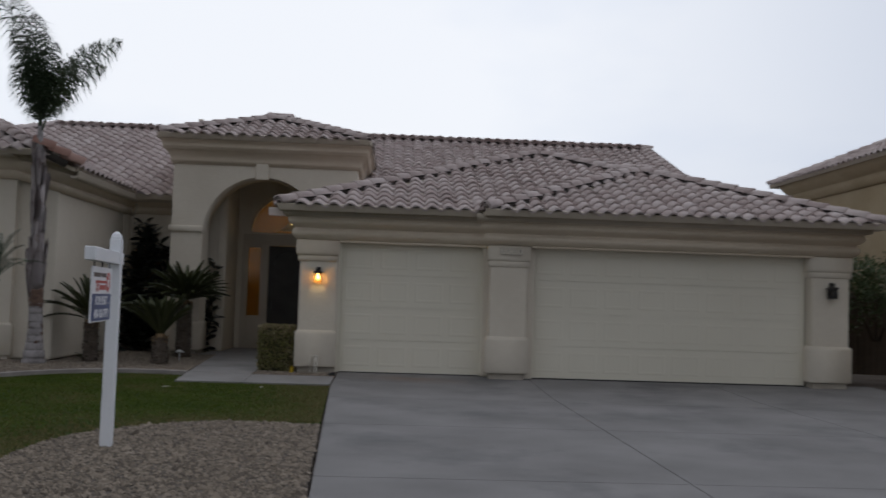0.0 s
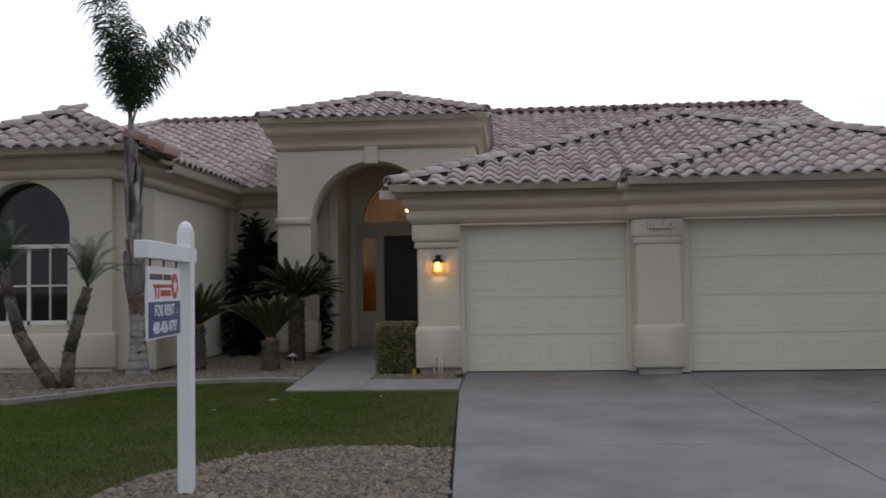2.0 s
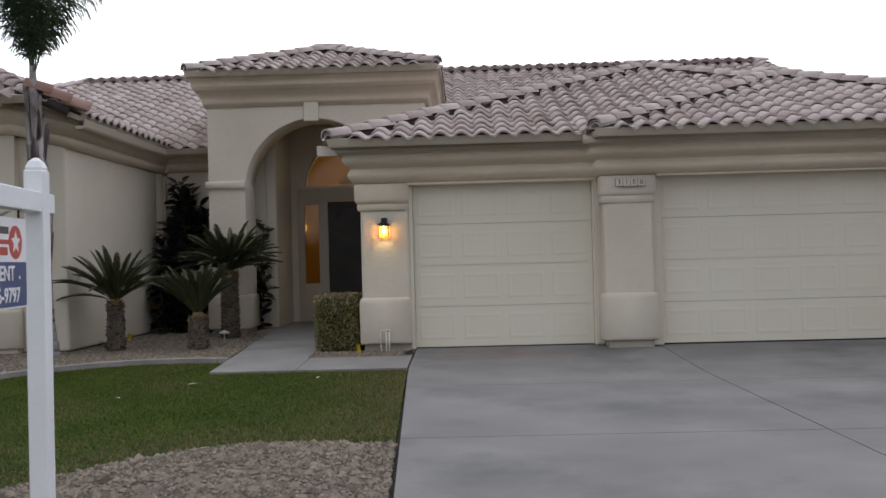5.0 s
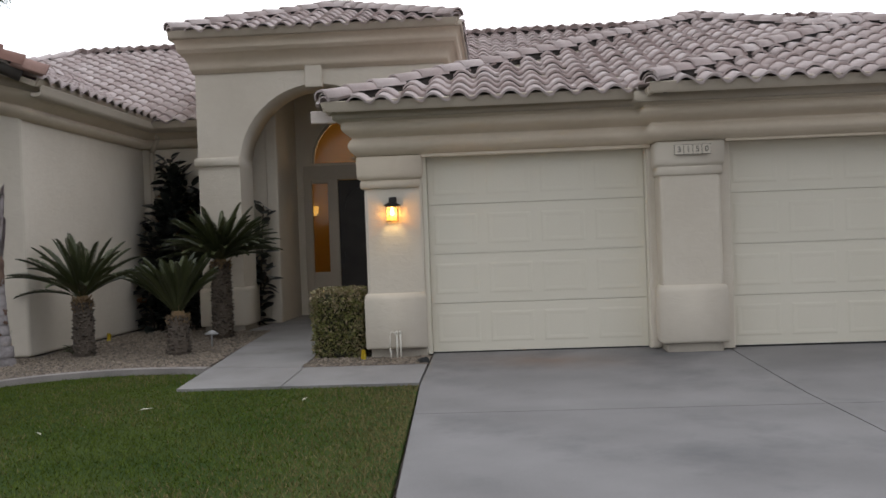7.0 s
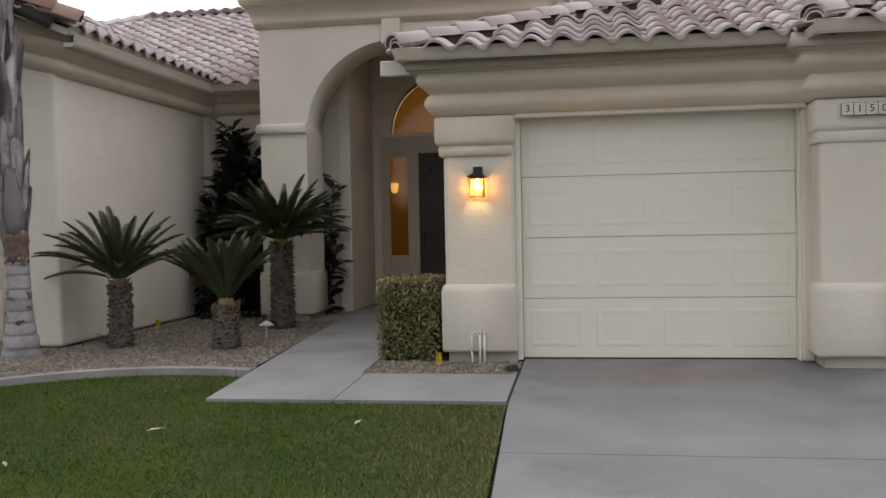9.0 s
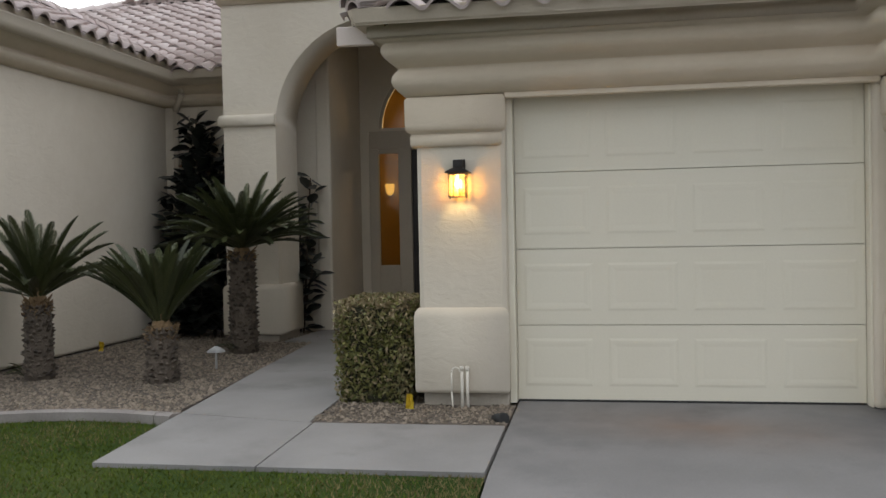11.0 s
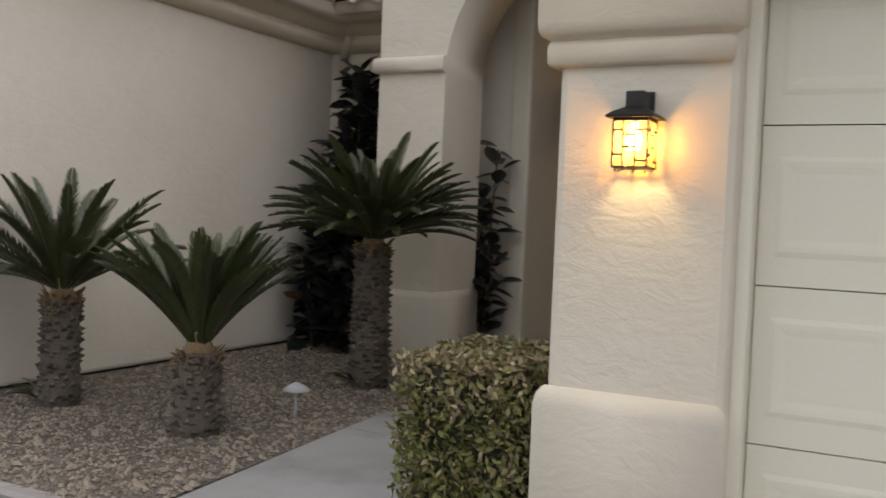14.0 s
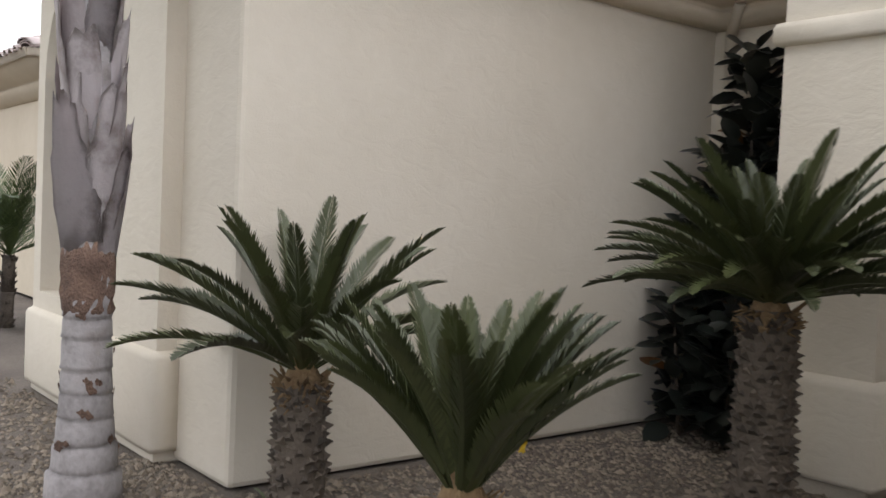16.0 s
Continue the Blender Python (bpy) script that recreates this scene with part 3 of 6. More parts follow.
# tower over the porch
part("arch_wall", arch_wall(-3.76, 0.05, 0.09, 4.45, -1.9, 1.22, 2.50, 3.54, 4.28), M_WALL, house, "stucco porch front with a round arch")
for a in ((-3.76, -3.58, 4.28, 8.5, 2.6, 4.45), (-0.13, 0.05, 4.28, 8.5, 2.6, 4.45)):
    bm = bmesh.new()
    box(bm, *a)
    part("tower_side", bm, M_WALL, house)
part("keystone", soft_box(-2.06, -1.80, 3.49, 3.6, 3.66, 4.0, 0.015), M_WALL, house)
for x0, x1 in ((-3.76, -3.12), (-0.68, 0.05)):
    part("footing", soft_box(x0 + 0.01, x1 - 0.01, 3.555, 4.27, -0.15, 0.10, 0.01), M_BASE, house, "bare concrete footing")
    bm = sweep([(0.0, 2.52), (0.04, 2.525), (0.05, 2.545), (0.05, 2.62), (0.035, 2.65), (0.0, 2.66)], [(x0, 4.28), (x0, 3.54), (x1, 3.54)])
    part("impost", bm, M_WALL, house)
    bm = sweep([(0.0, 0.085), (0.035, 0.085), (0.04, 0.11), (0.04, 0.61), (0.03, 0.65), (0.0, 0.67)], [(x0, 4.28), (x0, 3.54), (x1, 3.54), (x1, 4.28)])
    part("plinth", bm, M_WALL, house)
TC = [(0.0, 3.94), (0.03, 3.94), (0.05, 3.99)] + roll(0.06, 4.0, 0.17, 4.22, -0.03) + [(0.19, 4.23), (0.20, 4.27)] + roll(0.21, 4.28, 0.27, 4.43, -0.02) + [(0.0, 4.46)]
part("cornice", sweep(TC, [(-3.76, 7.0), (-3.76, 3.54), (0.05, 3.54), (0.05, 7.0)]), M_TRIM, house, "coved tan cornice below the tower roof")
part("fascia", sweep([(0.24, 4.42), (0.30, 4.42), (0.30, 4.50), (0.24, 4.50)], [(-3.76, 7.0), (-3.76, 3.54), (0.05, 3.54), (0.05, 7.0)]), M_FASCIA, house)
part("porch_ceiling", soft_box(-3.62, -0.13, 4.28, 6.2, 4.0, 4.1, 0.01), M_WALL, house)
# porch inside
wall(-5.3, -3.0, 4.72, 4.90, 0.0, 3.25)
wall(-3.62, -3.0, 4.72, 4.80, 3.2, 4.05)
wall(-3.02, -2.82, 4.70, 6.22, 0.0, 4.05, 0.03)
part("entry_wall", arch_wall(-2.85, -0.68, 2.70, 4.05, -1.62, 0.93, 2.76, 6.20, 6.36, sill=2.74), M_WALL, house)
wall(-2.85, -2.70, 6.20, 6.36, 0.0, 2.72, 0.01)
wall(-0.80, -0.68, 6.20, 6.36, 0.0, 2.72, 0.01)

# front entry: sidelights, screened door, arched transom
entry = part("entry_frame", soft_box(-2.70, -0.80, 6.21, 6.30, 2.44, 2.735, 0.008), M_ENTRY, house, "tan painted entry frame")
for x0, x1 in ((-2.70, -2.56), (-2.27, -2.08), (-1.10, -0.94)):
    part("post", soft_box(x0, x1, 6.20, 6.31, 0.0, 2.45, 0.008), M_ENTRY, entry)
part("panel", soft_box(-2.565, -2.265, 6.22, 6.29, 0.0, 0.78, 0.01), M_ENTRY, entry)
part("rail", soft_box(-2.565, -2.265, 6.22, 6.29, 2.38, 2.45, 0.006), M_ENTRY, entry)
pane = part("sidelight_pane", soft_box(-2.56, -2.27, 6.25, 6.262, 0.77, 2.39, 0.002), M_AMBER, entry, "amber-lit glass sidelight")
pane.visible_shadow = False
pane = part("transom_pane", half_disc(-1.62, 0.93, 2.75, 6.27, 6.28), M_AMBER, entry, "amber-lit half-round transom glass")
pane.visible_shadow = False
part("transom_frame", half_disc(-1.62, 0.935, 2.745, 6.24, 6.30, inner=0.885), M_ENTRY, entry)
sdoor = part("screen_door", soft_box(-2.08, -1.10, 6.235, 6.28, 0.02, 2.43, 0.006), M_SCREEN, house, "dark mesh security door, closed")
part("door_frame", half_disc(-1.59, 0.40, 1.93, 6.205, 6.236, inner=0.37), M_BRONZE, sdoor)
part("door_handle", soft_box(-2.03, -1.99, 6.18, 6.236, 0.95, 1.12, 0.01), M_BRONZE, sdoor, "dark metal handle")
# the hall behind the glass
bm = bmesh.new()
box(bm, -3.6, -0.1, 9.3, 9.4, 0.0, 4.2)
box(bm, -3.7, -3.6, 6.38, 9.4, 0.0, 4.2)
box(bm, -0.1, 0.0, 6.38, 9.4, 0.0, 4.2)
box(bm, -3.7, 0.0, 6.38, 9.4, 4.1, 4.2)
box(bm, -3.7, 0.0, 6.38, 9.4, -0.1, 0.0)
hall = part("hall_shell", bm, M_INT, house, "warm lit entrance hall")
hall_lamp = new("hall_lamp", bpy.data.lights.new("hall_lamp", "POINT"))
hall_lamp.data.energy, hall_lamp.data.color, hall_lamp.data.shadow_soft_size = 20.0, (1.0, 0.66, 0.30), 0.15
hall_lamp.location = (-1.7, 7.9, 3.0)

# sloped bulkhead with a downlight inside the hall
bm = bmesh.new()
wedge = [[bm.verts.new((x, y, z)) for x, z in ((-1.92, 2.86), (-0.12, 2.86), (-0.12, 4.05), (-0.95, 3.62))] for y in (6.75, 7.25)]
bm.faces.new(wedge[0])
bm.faces.new(list(reversed(wedge[1])))
for k in range(4):
    bm.faces.new((wedge[0][k], wedge[1][k], wedge[1][(k + 1) % 4], wedge[0][(k + 1) % 4]))
bulkhead = part("bulkhead", bm, M_FRAME, house, "pale sloped bulkhead in the hall")
bm = bmesh.new()
tube(bm, (-1.62, 6.735, 3.02), (-1.62, 6.765, 3.02), 0.03, 0.03, 12)
part("downlight", bm, M_BULB, bulkhead, "small glowing downlight")
sconce = thing("wall_sconce", "small lit glass sconce on the hall wall", "wall light")
bm = bmesh.new()
lathe(bm, [(0.03, 1.90), (0.07, 1.96), (0.085, 2.08), (0.08, 2.10)], 14, -3.10, 9.18)
part("shade", bm, M_SCONCE, sconce, "glowing cream glass shade")
part("bracket", soft_box(-3.13, -3.07, 9.22, 9.302, 1.90, 2.02, 0.008), M_BRONZE, sconce)

# left wing: side wall, short front return, bay with the arched window
wall(-5.82, -5.08, 0.78, 4.85, 0.0, 3.3, 0.035)
part("window_wall", arch_wall(-8.25, -5.77, 0.0, 3.45, -7.28, 0.80, 2.33, 0.66, 1.06, sill=0.76), M_WALL, house, "stucco bay wall with an arched window opening")
wall(-8.24, -8.04, 1.065, 11.0, 0.0, 3.3, 0.02)
part("plinth", sweep([(0.0, 0.06), (0.035, 0.06), (0.04, 0.09), (0.04, 0.58), (0.028, 0.61), (0.0, 0.63)], [(-8.25, 1.2), (-8.25, 0.66), (-5.77, 0.66), (-5.77, 0.78)]), M_WALL, house)
part("footing", soft_box(-8.23, -5.78, 0.67, 0.9, -0.12, 0.06, 0.01), M_BASE, house)
WC = [(0.0, 2.95)] + roll(0.05, 2.955, 0.10, 3.10, 0.045) + roll(0.12, 3.105, 0.24, 3.28, 0.05) + [(0.26, 3.29), (0.0, 3.32)]
part("cornice", sweep(WC, [(-8.24, 3.0, 0.20), (-8.24, 0.66, 0.20), (-5.78, 0.66, 0.20), (-5.08, 0.82, 0.0), (-5.08, 4.72, 0.0), (-3.8, 4.72, 0.0)]), M_TRIM, house, "tan stucco cornice with two rolls")
part("fascia", sweep([(0.2, 3.30), (0.255, 3.30), (0.255, 3.43), (0.2, 3.43)], [(-8.24, 3.0, 0.2), (-8.24, 0.66, 0.2), (-5.78, 0.66, 0.2), (-5.08, 0.82, -0.04), (-5.08, 4.72, -0.04)]), M_FASCIA, house)
part("soffit", sweep([(0.24, 3.49), (0.52, 3.49), (0.52, 3.56), (0.24, 3.56)], [(-8.24, 0.66), (-5.66, 0.66)]), M_FASCIA, house)
# arched window
win = part("window", soft_box(-8.080, -6.480, 0.95, 1.01, 2.03, 2.10, 0.006), M_FRAME, house, "white-framed window with an arched dark top light")
for x0, x1, z0, z1 in ((-8.080, -8.020, 0.76, 2.05), (-6.660, -6.480, 0.76, 2.05), (-7.360, -7.300, 0.76, 2.05), (-8.080, -6.480, 0.76, 0.83), (-8.080, -6.480, 1.395, 1.425), (-7.720, -7.695, 0.8, 2.05), (-6.980, -6.955, 0.8, 2.05)):
    part("frame", soft_box(x0, x1, 0.95 if x1 - x0 > 0.05 else 0.96, 1.00, z0, z1, 0.004), M_FRAME, win)
part("frame", half_disc(-7.280, 0.80, 2.33, 0.95, 1.01, inner=0.76), M_BRONZE, win)
part("frame", soft_box(-8.085, -8.040, 0.95, 1.01, 2.09, 2.34, 0.004), M_BRONZE, win)
part("frame", soft_box(-6.520, -6.475, 0.95, 1.01, 2.09, 2.34, 0.004), M_BRONZE, win)
for bm in (soft_box(-8.070, -6.490, 0.975, 0.985, 0.78, 2.05, 0.002), half_disc(-7.280, 0.79, 2.33, 0.975, 0.985), soft_box(-8.070, -6.490, 0.975, 0.985, 2.08, 2.335, 0.002)):
    p = part("pane", bm, M_GLASS, win)
    p.visible_shadow = False
bm = bmesh.new()
box(bm, -8.03, -5.9, 1.7, 1.8, 0.0, 3.3)
box(bm, -8.03, -5.9, 1.07, 1.8, 3.2, 3.3)
part("room_shell", bm, M_DARKROOM, house, "unlit room behind the window")
# gutter and downspout
part("gutter", sweep([(0.0, 3.19), (0.10, 3.19), (0.135, 3.24), (0.13, 3.30), (0.142, 3.31), (0.142, 3.325), (0.118, 3.325), (0.115, 3.235), (0.0, 3.235)], [(-4.81, 0.52), (-4.81, 4.43), (-3.82, 4.43)]), M_GUTTER, house, "painted metal gutter")
bm = bmesh.new()
for a, b in (((-4.76, 4.55, 3.22), (-4.76, 4.55, 3.10)), ((-4.76, 4.55, 3.10), (-4.90, 4.66, 2.90)), ((-4.90, 4.66, 2.90), (-4.90, 4.66, 0.08))):
    tube(bm, a, b, 0.042, 0.042, 8)
part("downspout", bm, M_GUTTER, house, "painted round downspout")


# ---- roofs ----
TW, TL = 0.272, 0.335


def tile_geometry():
    n = 10
    verts, faces = [], []
    prof = [(i / n * (TW + 0.012), 0.040 * math.sin(2 * math.pi * i / n - 0.6) + 0.004 * math.sin(4 * math.pi * i / n)) for i in range(n + 1)]
    for y, lift in ((-0.02, 0.074), (TL + 0.04, 0.032)):
        verts += [(x, y, z + lift) for x, z in prof]
    verts += [(x, -0.016, z + 0.048) for x, z in prof]
    for i in range(n):
        faces.append((i, i + 1, n + 2 + i, n + 1 + i))
        faces.append((2 * n + 2 + i, 2 * n + 3 + i, i + 1, i))
    return verts, faces


TV, TF = tile_geometry()
TILE = data_mesh("tile", TV, TF, M_TILE)
for p in TILE.polygons:
    p.use_smooth = p.index % 2 == 0


def cap_geometry():
    n = 8
    verts, faces = [], []
    for y, r, lift in ((-0.03, 0.125, 0.035), (0.40, 0.112, 0.005)):
        verts += [(r * math.cos(math.pi * i / n), y, lift + r * 0.85 * math.sin(math.pi * i / n)) for i in range(n + 1)]
    verts += [(0.105 * math.cos(math.pi * i / n), -0.03, 0.03 + 0.105 * 0.85 * math.sin(math.pi * i / n)) for i in range(n + 1)]
    for i in range(n):
        faces.append((i + 1, i, n + 1 + i, n + 2 + i))
        faces.append((i, i + 1, 2 * n + 3 + i, 2 * n + 2 + i))
    return verts, faces


CV, CF = cap_geometry()
CAP = data_mesh("ridge_tile", CV, CF, M_TILE)
REDCAP = data_mesh("ridge_tile_red", [(1.35 * x, 0.85 * y, 1.5 * z) for x, y, z in CV], CF, M_REDTILE)
for me in (CAP, REDCAP):
    for p in me.polygons:
        p.use_smooth = p.index % 2 == 0


def inside(poly, u, v):
    hit = False
    for (x0, y0), (x1, y1) in zip(poly, poly[1:] + poly[:1]):
        if (y0 > v) != (y1 > v) and u < (x1 - x0) * (v - y0) / (y1 - y0) + x0:
            hit = not hit
    return hit


def slope(roof, eave0, eave1, top, single=True):
    """One roof plane: eave from eave0 to eave1 (left to right seen from outside), then the other corners. A thick deck and rows of S-tiles."""
    o = Vector(eave0)
    U = (Vector(eave1) - o).normalized()
    pts = [Vector(eave0), Vector(eave1)] + [Vector(p) for p in top]
    N = U.cross(Vector(top[0]) - Vector(eave1)).normalized()
    if N.z < 0:
        N = -N
    V = N.cross(U).normalized()
    poly = [((p - o).dot(U), (p - o).dot(V)) for p in pts]
    bm = bmesh.new()
    f0 = [bm.verts.new(p - N * 0.002) for p in pts]
    f1 = [bm.verts.new(p - N * 0.07) for p in pts]
    bm.faces.new(f0)
    bm.faces.new(list(reversed(f1)))
    for i in range(len(pts)):
        j = (i + 1) % len(pts)
        bm.faces.new((f0[j], f0[i], f1[i], f1[j]))
    part("deck", bm, M_FASCIA, roof)
    if (Vector(eave1) - o).length > 1.0:
        bm = bmesh.new()
        q = [o + U * uu + V * vv + N * nn for uu in (0.02, (Vector(eave1) - o).length - 0.02) for vv, nn in ((-0.012, -0.05), (-0.012, 0.045), (0.02, 0.045), (0.02, -0.05))]
        q = [bm.verts.new(c) for c in q]
        for j in range(4):
            bm.faces.new((q[j], q[(j + 1) % 4], q[4 + (j + 1) % 4], q[4 + j]))
        bm.faces.new(q[:4])
        bm.faces.new(list(reversed(q[4:])))
        part("eave_closure", bm, M_FASCIA, roof)
    umin, umax = min(p[0] for p in poly), max(p[0] for p in poly)
    vmax = max(p[1] for p in poly)
    rnd = random.Random(int(abs(o.x * 100) + abs(o.y * 10)))
    R = Matrix((U, V, N)).transposed().to_4x4()
    all_v, all_f = [], []
    v = 0.0
    while v < vmax:
        u = umin
        while u < umax:
            cu, cv = u + TW / 2, v + TL * 0.5
            if inside(poly, cu, min(cv, vmax - 0.01)):
                pos = o + U * u + V * (v - 0.05) + N * rnd.uniform(-0.004, 0.008)
                m = Matrix.Translation(pos) @ R @ pose(0, 0, 0, rnd.uniform(-0.8, 1.2), 0, rnd.uniform(-0.8, 0.8))
                if single:
                    piece("tile", TILE, roof, m)
                else:
                    k = len(all_v)
                    all_v += [tuple(m @ Vector(c)) for c in TV]
                    all_f += [tuple(i + k for i in fc) for fc in TF]
            u += TW
        v += TL
    if not single and all_v:
        ob = new("tile_field", data_mesh("tile_field", all_v, all_f, M_TILES))
        ob.parent = roof
        tagged(ob, kind="stuff")
        for p in ob.data.polygons:
            p.use_smooth = p.index % 2 == 0


def caps(roof, a, b, me=None, step=0.345, lift=0.045):
    """A line of barrel tiles along a hip or ridge, laid from a up to b."""
    a, b = Vector(a), Vector(b)
    d = (b - a).normalized()
    side = d.cross(Vector((0, 0, 1))).normalized()
    R = Matrix((side, d, side.cross(d))).transposed().to_4x4()
    rnd = random.Random(int((a.x + b.y) * 50))
    n = max(1, int((b - a).length / step))
    # mortar tube, coloured near black as the shadow line under the barrels
    bm = bmesh.new()
    tube(bm, a + d * 0.22 - Vector((0, 0, 0.01)), b - Vector((0, 0, 0.01)), 0.10, 0.10, 8)
    part("shaded_mortar_bed", bm, M_SHADEMORTAR, roof)
    # two smaller barrels nested under the lowest one
    for q in (0.84, 0.66):
        piece("ridge_tile", me or CAP, roof, Matrix.Translation(a + d * (0.04 * q) + Vector((0, 0, lift * q - 0.012))) @ R @ Matrix.Diagonal((q, 1.0, q, 1)))
    for i in range(n + 1):
        p = a + d * (i * step) + Vector((0, 0, lift))
        piece("ridge_tile", me or CAP, roof, Matrix.Translation(p) @ R @ pose(0, 0, 0, rnd.uniform(-1.5, 2.5), rnd.uniform(-3, 3), rnd.uniform(-2, 2)))


def roof_part(label):
    r = new("roof")
    r.parent = house
    return tagged(r, label)


E0 = 2.74
gp = 0.36
g_roof = roof_part("hip roof over the garage in weathered pinkish S-tiles")
GA = (4.0, 4.45, E0 + gp * 5.05)
slope(g_roof, (-1.05, -0.60, E0), (9.05, -0.60, E0), [GA], single=True)
slope(g_roof, (-1.05, 3.5, E0), (-1.05, -0.60, E0), [GA, (4.0, 9.5, GA[2]), (0.05, 9.5, E0 + gp * 1.1), (0.05, 3.5, E0 + gp * 1.1)], single=False)
slope(g_roof, (9.05, -0.60, E0), (9.05, 9.5, E0), [(4.0, 9.5, GA[2]), GA], single=False)
caps(g_roof, (-1.03, -0.58, E0), GA)
caps(g_roof, (9.03, -0.58, E0), GA)
caps(g_roof, GA, (4.0, 9.5, GA[2]))
b_roof = roof_part("projecting hip roof over the double garage in weathered S-tiles")
BA = (5.70, 2.42, E0 + gp * 3.37)
slope(b_roof, (2.33, -0.95, E0), (9.07, -0.95, E0), [BA])
slope(b_roof, (2.33, -0.6, E0), (2.33, -0.95, E0), [BA, (5.70, 2.77, BA[2])], single=False)
slope(b_roof, (9.07, -0.95, E0), (9.07, -0.6, E0), [(5.70, 2.77, BA[2]), BA], single=False)
caps(b_roof, (2.36, -0.95, E0), BA)
caps(b_roof, (9.05, -0.93, E0), BA)
caps(b_roof, BA, (5.70, 2.9, BA[2]))
t_roof = roof_part("low pyramid roof over the porch tower")
TE, tp = 4.49, 0.355
TA = (-1.87, 5.34, TE + tp * 2.16)
slope(t_roof, (-4.03, 3.18, TE), (0.29, 3.18, TE), [TA])
slope(t_roof, (-4.03, 7.5, TE), (-4.03, 3.18, TE), [TA], single=False)
slope(t_roof, (0.29, 3.18, TE), (0.29, 7.5, TE), [TA], single=False)
slope(t_roof, (0.29, 7.5, TE), (-4.03, 7.5, TE), [TA], single=False)
caps(t_roof, (-4.01, 3.2, TE), TA)
caps(t_roof, (0.27, 3.2, TE), TA)
m_roof = roof_part("long main roof in weathered pinkish S-tiles")
ME, mp_ = 3.30, 0.396
MZ = ME + mp_ * 6.35
MM = ME + mp_ * 2.85
slope(m_roof, (-15.0, 4.15, ME), (-3.8, 4.15, ME), [(-3.8, 7.0, MM), (0.05, 7.0, MM), (0.05, 4.15, ME), (8.3, 4.15, ME), (8.0, 10.5, MZ), (-8.7, 10.5, MZ)], single=False)
slope(m_roof, (8.3, 4.15, ME), (8.7, 16.8, ME), [(8.0, 10.5, MZ)], single=False)
slope(m_roof, (-15.0, 16.8, ME), (-15.0, 4.15, ME), [(-8.7, 10.5, MZ)], single=False)
slope(m_roof, (8.7, 16.8, ME), (-15.0, 16.8, ME), [(-8.7, 10.5, MZ), (8.0, 10.5, MZ)], single=False)
caps(m_roof, (-8.7, 10.5, MZ), (8.0, 10.5, MZ))
caps(m_roof, (8.3, 4.15, ME), (8.0, 10.5, MZ))
caps(m_roof, (-8.7, 10.5, MZ), (-15.0, 4.15, ME))
bm = bmesh.new()
tube(bm, (-4.6, 9.9, MZ - 0.3), (-4.6, 9.9, MZ + 0.16), 0.05, 0.05, 8)
tube(bm, (-4.6, 9.9, MZ + 0.14), (-4.6, 9.9, MZ + 0.25), 0.085, 0.07, 10)
part("vent_pipe", bm, M_FASCIA, m_roof, "small roof vent pipe")
bm = bmesh.new()
lathe(bm, [(0.12, MZ - 0.10), (0.13, MZ + 0.08), (0.19, MZ + 0.11), (0.17, MZ + 0.15), (0.06, MZ + 0.18)], 14, 5.12, 10.75)
part("roof_vent", bm, M_FASCIA, m_roof, "round metal roof vent on the ridge")
w_roof = roof_part("hip roof over the left wing in weathered S-tiles")
WE, wz = 3.58, 4.40
slope(w_roof, (-8.75, 0.12, WE), (-5.25, 0.12, WE), [(-7.0, 1.73, wz)])
slope(w_roof, (-5.25, 0.12, WE), (-4.70, 0.45, 3.36), [(-7.0, 1.73, wz)], single=False)
slope(w_roof, (-4.70, 0.45, 3.36), (-4.70, 4.2, 3.36), [(-7.0, 6.9, wz), (-7.0, 1.73, wz)], single=False)
slope(w_roof, (-8.75, 6.9, WE), (-8.75, 0.12, WE), [(-7.0, 1.73, wz), (-7.0, 6.9, wz)], single=False)
caps(w_roof, (-5.27, 0.14, WE), (-7.0, 1.73, wz))
caps(w_roof, (-8.73, 0.14, WE), (-7.0, 1.73, wz))
caps(w_roof, (-7.0, 1.73, wz), (-7.0, 6.9, wz))
caps(w_roof, (-4.66, 0.48, 3.36), (-5.14, 0.20, 3.60), REDCAP, 0.27, 0.015)


